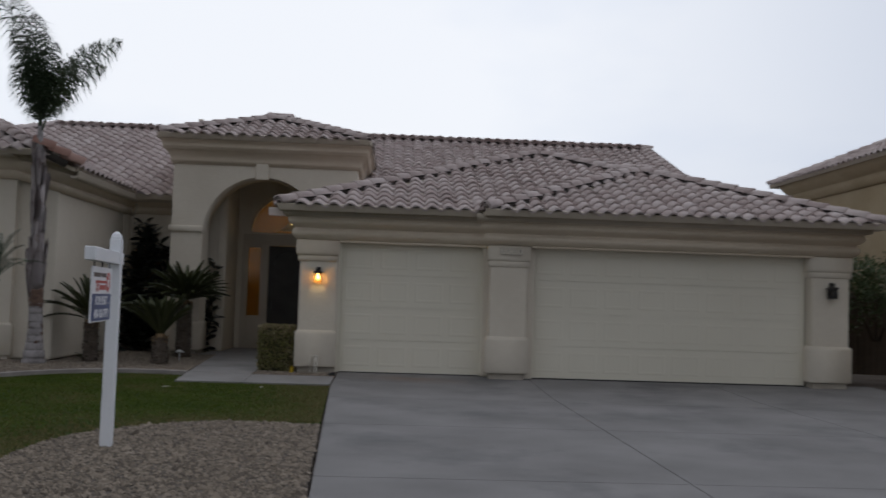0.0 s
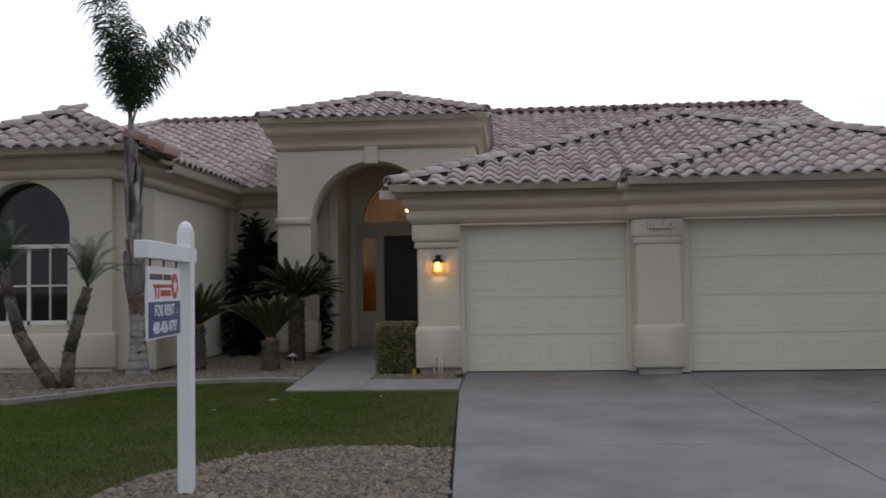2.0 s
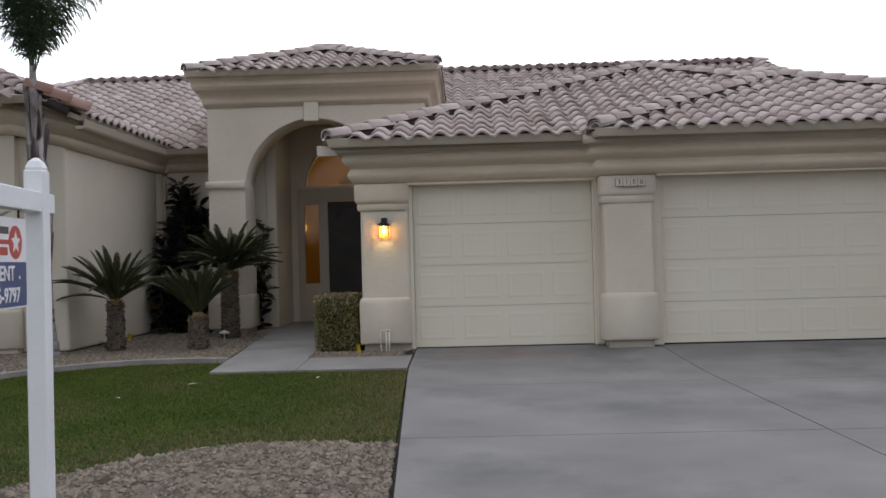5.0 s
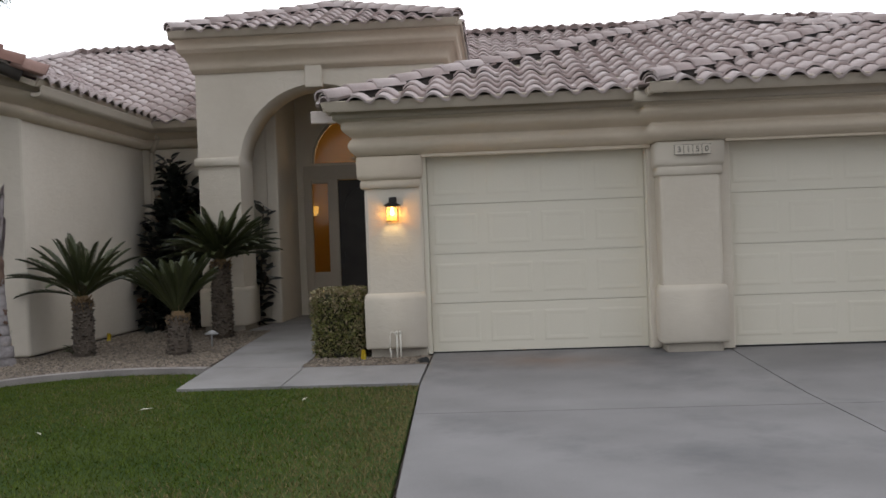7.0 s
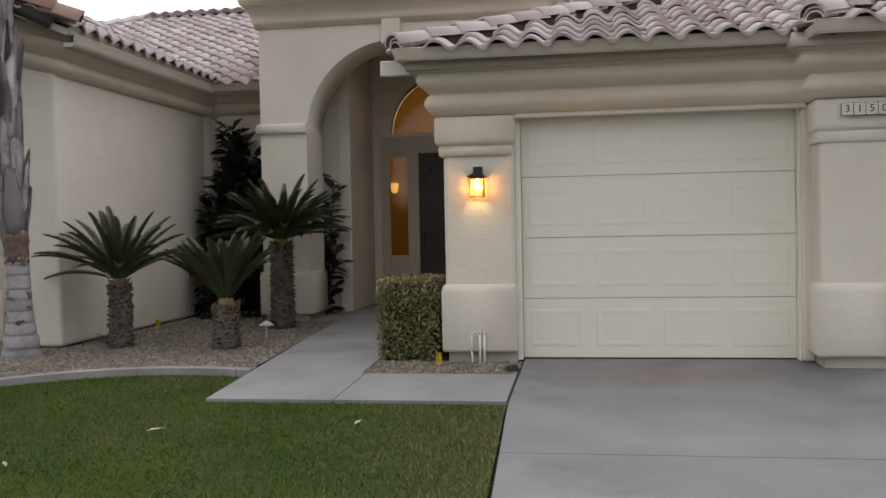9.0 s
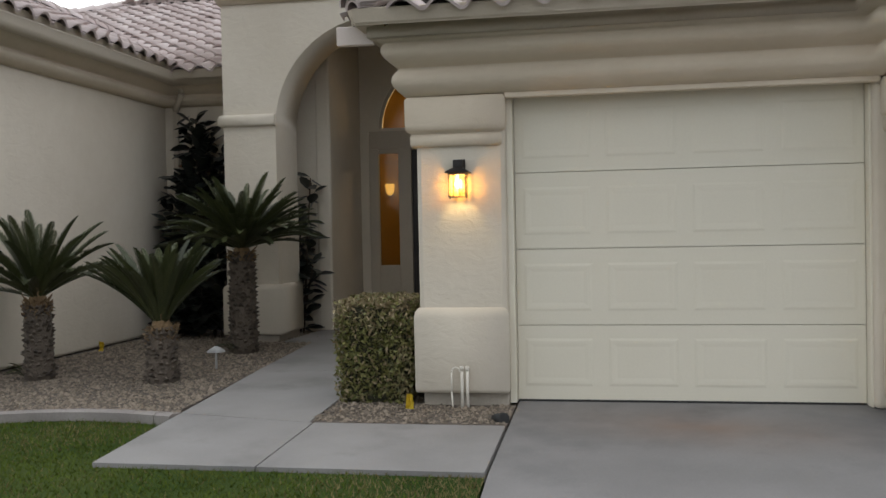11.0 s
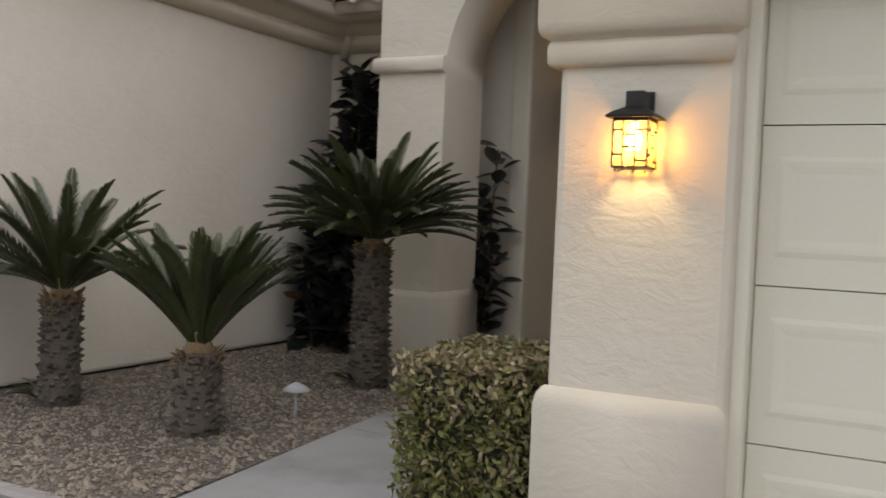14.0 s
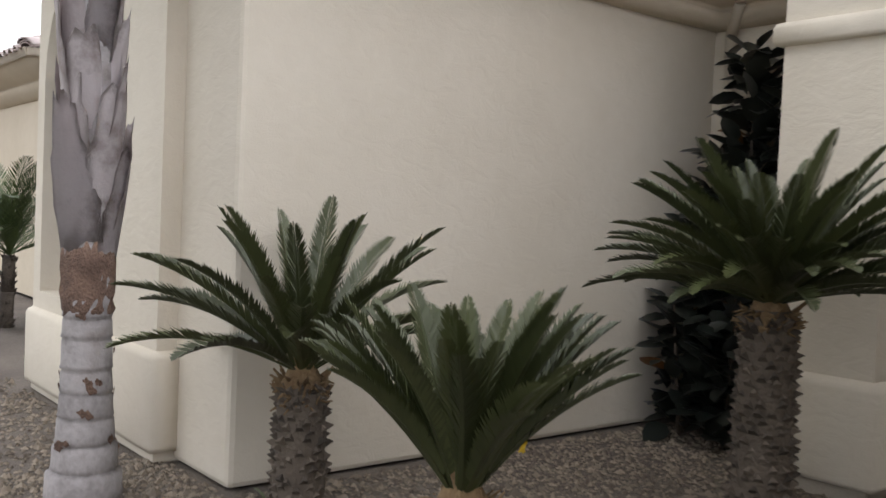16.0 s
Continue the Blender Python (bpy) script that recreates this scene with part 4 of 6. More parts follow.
# ---- plants ----
def frond_geometry(length, rise, bend, leaf, pairs, vee, seed, droop=0.0, start=0.12, lw=0.011):
    """A feather leaf along +x: a curved rib with leaflets on both sides. vee lifts the leaflets; droop lets them hang."""
    rnd = random.Random(seed)
    verts, faces = [], []
    n = 9
    pts = []
    x = z = 0.0
    for i in range(n + 1):
        t = i / n
        pts.append((x, z, rise - bend * t ** 1.4))
        a = radians(rise - bend * t ** 1.4)
        x += math.cos(a) * length / n
        z += math.sin(a) * length / n

    def at(t):
        f = min(t * n, n - 1e-6)
        i = int(f)
        k = f - i
        return (pts[i][0] * (1 - k) + pts[i + 1][0] * k, pts[i][1] * (1 - k) + pts[i + 1][1] * k, radians(pts[i][2] * (1 - k) + pts[i + 1][2] * k))
    rings = []
    for i in range(n + 1):
        px, pz, a = at(i / n)
        r = 0.011 * (1 - 0.8 * i / n) * (length / 0.9) ** 0.5
        k = len(verts)
        verts += [(px, -r, pz), (px, r, pz), (px - math.sin(a) * r, 0, pz + math.cos(a) * r), ]
        rings.append((k, k + 1, k + 2))
    for r0, r1 in zip(rings, rings[1:]):
        for j in range(3):
            faces.append((r0[j], r0[(j + 1) % 3], r1[(j + 1) % 3], r1[j]))
    for i in range(pairs):
        t = start + (1 - start) * (i + 0.5) / pairs
        px, pz, a = at(t)
        ll = leaf * (math.sin(math.pi * min(1, (t - start) / (1 - start) * 0.92 + 0.10)) ** 0.55) * rnd.uniform(0.9, 1.06)
        for side in (-1, 1):
            fw = 1.05 + 0.6 * t + rnd.uniform(-0.08, 0.08)
            d = Vector((fw, side * 1.0, 0)).normalized()
            up = radians(vee + rnd.uniform(-6, 6))
            dz = math.sin(up) - droop
            dirn = Vector((d.x * math.cos(a) - dz * math.sin(a), d.y * math.cos(up), d.x * math.sin(a) + dz * math.cos(a))).normalized()
            if droop:
                dirn = Vector((0.15 + 0.4 * rnd.random(), side * (0.10 + 0.5 * rnd.random()), -droop * (0.6 + 0.7 * rnd.random()))).normalized()
            base = Vector((px, side * 0.004, pz))
            al = Vector((math.cos(a), 0, math.sin(a))) * lw
            mid = base + dirn * ll * 0.5
            tip = base + dirn * ll + Vector((0, 0, -0.03 * ll))
            if droop:
                # long leaflets stand out on all sides, then hang
                phi = side * rnd.uniform(0.3, 2.7)
                fan = Vector((-math.sin(a), 0, math.cos(a))) * math.cos(phi) + Vector((0, math.sin(phi), 0)) + Vector((math.cos(a), 0, math.sin(a))) * 0.5
                mid = base + (fan.normalized() + Vector((0, 0, -0.15 * droop))) * ll * 0.5
                tip = mid + (fan.normalized() * 0.55 + Vector((0, 0, -droop * rnd.uniform(0.6, 1.1)))).normalized() * ll * 0.55
            k = len(verts)
            verts += [tuple(base - al * 0.5), tuple(mid - al), tuple(tip), tuple(mid + al), tuple(base + al * 0.5)]
            faces += [(k, k + 1, k + 3, k + 4), (k + 1, k + 2, k + 3)]
    return verts, faces


SAGO_FRONDS = []
for i, (rise, bend) in enumerate(((68, 18), (58, 26), (50, 34), (40, 42), (30, 44), (18, 40))):
    v, f = frond_geometry(0.84, rise, bend, 0.115, 64, 24, i, lw=0.0085)
    SAGO_FRONDS.append(data_mesh("frond", v, f, M_SAGO))


def sago(x, y, h, r, size, n, label, low=0, seed=1, pups=0, pup_side=0):
    """A cycad: scaly stump, woolly crown, and a rosette of stiff feather leaves."""
    rnd = random.Random(seed)
    root = thing("sago_palm", label, "sago palm", "sago palms in the gravel bed")
    root.location = (x, y, 0.0)
    bm = bmesh.new()
    lathe(bm, [(r * 1.05, -0.05), (r * 1.02, 0.1 * h), (r * 0.94, 0.5 * h), (r * 0.9, 0.85 * h), (r * 0.7, h)], 14, wobble=0.04, seed=seed)
    rows = int(h / 0.045)
    for k in range(rows):
        z = 0.01 + k * (h - 0.03) / rows
        rr = r * (1.02 - 0.14 * k / rows)
        cnt = 12
        for c in range(cnt):
            a = 2 * math.pi * (c + 0.5 * (k % 2)) / cnt + rnd.uniform(-0.16, 0.16)
            e = Vector((math.cos(a), math.sin(a), 0))
            s = Vector((-math.sin(a), math.cos(a), 0))
            o = e * (rr - 0.012) + Vector((0, 0, z))
            out = rnd.uniform(0.018, 0.05)
            o.z += rnd.uniform(-0.014, 0.014)
            w = 2.6 * rr / cnt
            vs = [bm.verts.new(p) for p in (o - s * w, o + s * w, o + e * out + s * w * 0.45 + Vector((0, 0, 0.03)), o + e * out - s * w * 0.45 + Vector((0, 0, 0.03)), o + Vector((0, 0, 0.05)))]
            bm.faces.new((vs[0], vs[1], vs[2], vs[3]))
            bm.faces.new((vs[3], vs[2], vs[4]))
            bm.faces.new((vs[1], vs[4], vs[2]))
            bm.faces.new((vs[0], vs[3], vs[4]))
    part("trunk", bm, M_SAGOTRUNK, root)
    bm = bmesh.new()
    lathe(bm, [(r * 0.74, h * 0.9), (r * 0.74, h * 0.97), (r * 0.5, h + 0.05), (r * 0.2, h + 0.12)], 14, wobble=0.12, seed=seed)
    for c in range(90):
        a = rnd.uniform(0, 6.28)
        zc = h - rnd.uniform(0.0, 0.13)
        out = r * rnd.uniform(0.98, 1.22)
        tube(bm, (math.cos(a) * r * 0.72, math.sin(a) * r * 0.72, zc), (math.cos(a) * out, math.sin(a) * out, zc + rnd.uniform(-0.03, 0.07)), 0.010, 0.003, 4)
    part("crown_wool", bm, M_SAGOTOP, root, "tan woolly crown")
    for k in range(n):
        t = k / n
        a = k * 137.5 + rnd.uniform(-9, 9)
        idx = min(5, int(t * (5.2 + low) + rnd.uniform(0, 0.8)))
        sc = size * rnd.uniform(0.92, 1.06)
        m = Matrix.Translation((math.cos(radians(a)) * r * 0.35, math.sin(radians(a)) * r * 0.35, h + 0.03)) @ pose(0, 0, 0, rnd.uniform(-8, 8), rnd.uniform(-5, 5), a) @ Matrix.Scale(sc, 4)
        piece("frond", SAGO_FRONDS[idx], root, m)
    # young offshoots at the foot
    for k in range(pups):
        a = pup_side + rnd.uniform(-40, 40)
        m = Matrix.Translation((math.cos(radians(pup_side)) * r * 1.05, math.sin(radians(pup_side)) * r * 1.05, 0.02 + 0.07 * rnd.random())) @ pose(0, 0, 0, rnd.uniform(-20, 20), rnd.uniform(-10, 10), a) @ Matrix.Scale(rnd.uniform(0.18, 0.3), 4)
        piece("offshoot", SAGO_FRONDS[3 + k % 3], root, m)
    return root


sago(-4.40, 0.80, 0.70, 0.125, 1.02, 40, "sago palm with an open crown on a shaggy trunk", -0.5, 3, 7, 225)
sago(-3.18, 0.74, 0.47, 0.135, 0.93, 62, "short sago palm with a dense upright crown in the gravel", -3.2, 5)
sago(-3.20, 2.64, 1.08, 0.145, 1.02, 92, "tall sago palm with a full dark crown beside the porch column", 0.5, 8, 6, 250)

# queen palm by the corner of the wing
palm = thing("queen_palm", "tall ringed palm with a shaggy upper trunk and wind-blown fronds", "palm tree")
palm.location = (-5.09, 0.06, 0.0)
palm.scale = (0.9, 0.9, 1.0)
bm = bmesh.new()
rings = [(0.215, -0.06), (0.21, 0.05)]
z = 0.09
while z < 1.05:
    flare = 0.119 + 0.105 * math.exp(-z / 0.24)
    gap = 0.095 + 0.05 * ((z * 7.3) % 1)
    rings += [(flare * 0.962, z), (flare * 1.035, z + 0.010), (flare * 1.01, z + 0.026), (flare * 0.985, z + gap - 0.012)]
    z += gap
rings += [(0.12, 1.70), (0.115, 2.4), (0.085, 3.2), (0.06, 3.7), (0.045, 4.0)]
lathe(bm, [(q[0], q[1], -0.035 * max(0, q[1] - 0.5), 0) for q in rings], 24, wobble=0.025, seed=2)
part("trunk", bm, M_PALMTRUNK, palm, "grey ringed palm trunk")
bm = bmesh.new()
lathe(bm, [(0.119, 0.93, -0.015, 0), (0.127, 0.96, -0.016, 0), (0.122, 1.00, -0.018, 0), (0.131, 1.04, -0.019, 0), (0.125, 1.10, -0.021, 0), (0.134, 1.15, -0.023, 0), (0.128, 1.21, -0.025, 0), (0.115, 1.28, -0.028, 0)], 30, wobble=0.09, seed=9)
part("fibre_band", bm, M_PALMFIBRE, palm, "band of reddish fibre")
rs = random.Random(12)
for k in range(26):
    z = rs.uniform(0.30, 0.98)
    a = rs.uniform(0, 2 * math.pi)
    w = rs.uniform(0.15, 0.6)
    rr = 0.131 + max(0, 0.62 - z) * 0.13
    lo, hi = [], []
    bm = bmesh.new()
    for j in range(7):
        q = a + w * (j / 6 - 0.5)
        up = rs.uniform(0.006, 0.03) * math.sin(math.pi * (j + 0.6) / 7.2)
        sag = z - 0.03 * math.sin(q * 2)
        lo.append(bm.verts.new((rr * math.cos(q) - 0.035 * max(0, z - 0.5), rr * math.sin(q), sag - up)))
        hi.append(bm.verts.new(((rr + 0.006) * math.cos(q) - 0.035 * max(0, z - 0.5), (rr + 0.006) * math.sin(q), sag + up)))
    for j in range(6):
        bm.faces.new((lo[j], lo[j + 1], hi[j + 1], hi[j]))
    part("bark_scar", bm, M_PALMFIBRE, palm)
rnd = random.Random(4)


def boot_mesh(seed, taper):
    """A dry leaf sheath that clasps the trunk, torn to a point."""
    r = random.Random(seed)
    bm = bmesh.new()
    rows = []
    for j in range(8):
        t = j / 7
        half = radians((62 + 8 * r.uniform(-1, 1)) * (1 - taper * t ** 1.5))
        rad = 0.126 + 0.030 * t * t + 0.014 * math.sin(3 * t)
        rows.append([bm.verts.new(((rad + 0.012 * r.random()) * math.sin(a), -(rad + 0.02 * (1 - abs(a) / (half + 0.01)) * t) * math.cos(a), 0.66 * t + (0.05 if j > 4 else 0.02) * r.uniform(-1, 1))) for a in [half * (k / 3 - 1) for k in range(7)]])
    for a, b in zip(rows, rows[1:]):
        for k in range(6):
            bm.faces.new((a[k], a[k + 1], b[k + 1], b[k])).smooth = True
    bmesh.ops.solidify(bm, geom=bm.faces[:], thickness=0.008)
    me = bpy.data.meshes.new("leaf_boot")
    bm.to_mesh(me)
    bm.free()
    me.materials.append(M_PALMBOOT)
    return me


BOOTS = [boot_mesh(k, 0.55 + 0.08 * k) for k in range(5)]
for k in range(42):
    zz = 1.10 + k * 0.05
    ob = piece("leaf_boot", BOOTS[k % 5], palm, pose(-0.035 * (zz - 0.3), 0, zz, rnd.uniform(-2, 1), rnd.uniform(-12, 12), k * 137.5 + rnd.uniform(-15, 15)) @ Matrix.Diagonal((rnd.uniform(0.95, 1.1) * (1 - 0.009 * k), rnd.uniform(0.95, 1.1) * (1 - 0.009 * k), rnd.uniform(0.75, 1.1), 1)))
    if k == 0:
        tagged(ob, "dry grey leaf sheath")
PALM_FRONDS = []
for i, (ln, rise, bend, leaf, droop) in enumerate(((2.45, 94, 84, 0.46, 0.8), (2.3, 76, 66, 0.50, 1.0), (1.5, 86, 55, 0.46, 0.9), (2.0, 92, 60, 0.46, 0.8))):
    v, f = frond_geometry(ln, rise, bend, leaf, 84, 12, 30 + i, droop=droop, start=0.24, lw=0.0085)
    PALM_FRONDS.append(data_mesh("palm_frond", v, f, M_PALMLEAF))
for k, (a, i, s) in enumerate(((232, 0, 1.06), (262, 0, 1.04), (112, 0, 1.0), (290, 0, 0.92), (2, 1, 1.0), (-14, 1, 0.9), (22, 1, 0.8), (50, 3, 0.8), (320, 3, 0.85), (150, 3, 0.9), (225, 3, 0.95), (190, 2, 0.9), (280, 2, 0.95), (20, 2, 1.0), (320, 2, 0.9))):
    piece("palm_frond", PALM_FRONDS[i], palm, pose(-0.125, 0, 3.72, rnd.uniform(-6, 6), 0, a) @ Matrix.Scale(1.08 * s, 4))

# pygmy date palm with two leaning trunks in front of the window
date = thing("date_palm", "pygmy date palm with two leaning rough trunks before the arched window", "palm tree")
date.location = (-5.42, -1.70, -0.01)
DATE_FRONDS = []
for i, (rise, bend) in enumerate(((84, 50), (72, 66), (50, 80))):
    v, f = frond_geometry(0.85, rise, bend, 0.17, 34, 10, 50 + i, start=0.15, lw=0.007)
    DATE_FRONDS.append(data_mesh("date_frond", v, f, M_PALMLEAF))


def leaning_trunk(root, path, r0, r1, seed):
    bm = bmesh.new()
    rnd = random.Random(seed)
    for (p, q), k in zip(zip(path, path[1:]), range(99)):
        n = len(path) - 1
        tube(bm, p, q, r0 + (r1 - r0) * k / n, r0 + (r1 - r0) * (k + 1) / n, 12, True)
        p, q = Vector(p), Vector(q)
        for j in range(34):
            t = rnd.random()
            a = rnd.uniform(0, 6.28)
            rr = r0 + (r1 - r0) * (k + t) / n
            e = Vector((math.cos(a), math.sin(a), 0))
            c = p.lerp(q, t) + e * (rr - 0.006)
            tube(bm, c, c + e * 0.03 + Vector((0, 0, 0.035)), 0.014, 0.004, 4)
    part("trunk", bm, M_DATETRUNK, root)


for path, top, seed in (([(-0.10, 0, -0.03), (-0.38, 0, 0.35), (-0.62, 0.02, 0.75), (-0.78, 0.03, 1.25), (-0.84, 0.05, 1.62)], (-0.84, 0.05, 1.62), 1), ([(0.05, 0, -0.03), (0.10, 0, 0.5), (0.24, 0, 1.0), (0.34, 0.02, 1.36)], (0.34, 0.02, 1.36), 2)):
    leaning_trunk(date, path, 0.095, 0.065, seed)
    rnd = random.Random(seed)
    for k in range(15):
        piece("frond", DATE_FRONDS[k % 3], date, pose(*top, 0, 0, k * 137.5) @ Matrix.Scale(rnd.uniform(0.8, 1.05), 4))

# broad-leaved rubber plants
lf_v = [(0, 0, 0), (0.04, 0.045, 0.012), (0.04, -0.045, 0.012), (0.095, 0.062, 0.010), (0.095, 0, -0.006), (0.095, -0.062, 0.010), (0.15, 0.042, 0.0), (0.15, -0.042, 0.0), (0.19, 0, -0.012)]
lf_f = [(0, 2, 4), (0, 4, 1), (1, 4, 3), (2, 5, 4), (3, 4, 6), (4, 5, 7), (6, 4, 8), (4, 7, 8)]
LEAF = data_mesh("leaf", lf_v, lf_f, M_RUBBER, True)
LEAFRED = data_mesh("leaf_red", lf_v, lf_f, M_RUBBERRED, True)


def rubber(x, y, stems, label, seed, spread=0.16, per=0.055):
    root = thing("rubber_plant", label, "shrub", "rubber plants by the porch")
    root.location = (x, y, 0)
    rnd = random.Random(seed)
    for sx, sy, h, lx, ly in stems:
        bm = bmesh.new()
        tube(bm, (sx, sy, -0.03), (sx + lx, sy + ly, h), 0.016, 0.008, 6)
        part("stem", bm, M_BARK, root)
        zz = 0.06
        k = 0
        while zz < h + 0.04:
            t = zz / h
            a = k * 137.5 + rnd.uniform(-20, 20)
            sc = rnd.uniform(0.9, 1.4)
            me = LEAFRED if rnd.random() < 0.02 else LEAF
            reach = rnd.uniform(0.0, spread)
            m = pose(sx + lx * t, sy + ly * t, zz, 0, 0, a) @ pose(reach, 0, 0, rnd.uniform(-30, 30), rnd.uniform(-60, 25), rnd.uniform(-20, 20)) @ Matrix.Scale(sc, 4)
            piece("leaf", me, root, m)
            zz += per * rnd.uniform(0.12, 0.4)
            k += 1
    return root


rubber(-4.45, 4.30, [(0, 0, 2.75, -0.05, 0.1), (0.15, 0.05, 2.3, 0.1, 0.1), (-0.2, -0.1, 1.6, -0.05, 0.1), (0.25, -0.15, 1.2, 0.05, 0.05), (-0.28, -0.25, 0.9, -0.1, 0.0), (0.05, -0.2, 1.9, 0, 0.1), (0.3, 0.1, 1.7, 0.05, 0.05), (-0.1, 0.1, 2.5, 0.05, 0.1), (0.1, -0.3, 0.8, 0.1, -0.05), (0.4, -0.3, 0.7, 0.1, -0.05), (-0.3, -0.05, 2.0, 0.05, 0.15), (0.35, 0.1, 2.2, 0.05, 0.1)], "tall dark broad-leaved rubber plant in the wall corner", 3)
rubber(-3.16, 4.50, [(0, 0, 1.95, 0.16, -0.08), (-0.1, 0.05, 1.5, 0.1, -0.05), (-0.05, 0, 0.85, 0.22, -0.08)], "dark rubber plant leaning out behind the porch column", 6, 0.07, 0.16)

# clipped hedge at the pillar
hedge = thing("hedge", "small clipped box hedge, olive green with browned leaf tips", "hedge")
HX0, HX1, HY0, HY1, HZ = -1.36, -0.77, -0.16, 0.62, 0.76
# a solid block behind the leaves, dark to stand for the shaded inside
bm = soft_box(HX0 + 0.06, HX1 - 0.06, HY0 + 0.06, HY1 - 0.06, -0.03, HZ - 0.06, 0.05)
part("core", bm, M_HEDGECORE, hedge, "solid core coloured dark as the hedge's inner shade")
rs = np.random.RandomState(5)
n = 9000
face = rs.choice(5, n, p=[0.28, 0.22, 0.16, 0.08, 0.26])
a, b = rs.rand(n), rs.rand(n)
X, Y, Z = HX0 + (HX1 - HX0) * a, HY0 + (HY1 - HY0) * b, np.full(n, HZ)
zb = 0.02 + (HZ - 0.02) * b
fr = face == 0
X[fr], Y[fr], Z[fr] = X[fr], HY0, zb[fr]
fr = face == 1
X[fr], Y[fr], Z[fr] = HX0, HY0 + (HY1 - HY0) * a[fr], zb[fr]
fr = face == 2
X[fr], Y[fr], Z[fr] = HX1, HY0 + (HY1 - HY0) * a[fr], zb[fr]
fr = face == 3
X[fr], Y[fr], Z[fr] = X[fr], HY1, zb[fr]
cx, cy = (HX0 + HX1) / 2, (HY0 + HY1) / 2
bul = 1 + 0.045 * np.sin(X * 17 + Z * 11) * np.sin(Y * 13 + Z * 9) - 0.10 * np.clip((0.16 - Z) / 0.16, 0, 1) - 0.05 * np.clip((Z - 0.66) / 0.1, 0, 1)
inn = 1 - rs.rand(n) * 0.16
X, Y = cx + (X - cx) * bul * inn, cy + (Y - cy) * bul * inn
Z = Z - rs.rand(n) * 0.05 + 0.012 * np.sin(X * 21) * np.cos(Y * 19)
verts, faces = [], []
for i in range(n):
    d = Vector(rs.randn(3)).normalized()
    e = d.cross(Vector(rs.randn(3))).normalized()
    s = rs.uniform(0.014, 0.026)
    p = Vector((X[i], Y[i], Z[i]))
    k = len(verts)
    verts += [tuple(p - d * s), tuple(p + e * s * 0.45), tuple(p + d * s), tuple(p - e * s * 0.45)]
    faces.append((k, k + 1, k + 2, k + 3))
foliage = data_mesh("foliage", verts, faces, M_HEDGE)
foliage.materials.append(M_HEDGETIP)
for poly in foliage.polygons:
    zc = foliage.vertices[poly.vertices[0]].co.z
    poly.material_index = int(rs.rand() < (0.6 if zc > 0.66 else 0.3 if zc > 0.52 else 0.16))
ob = new("foliage", foliage)
ob.parent = hedge
tagged(ob, kind="stuff")


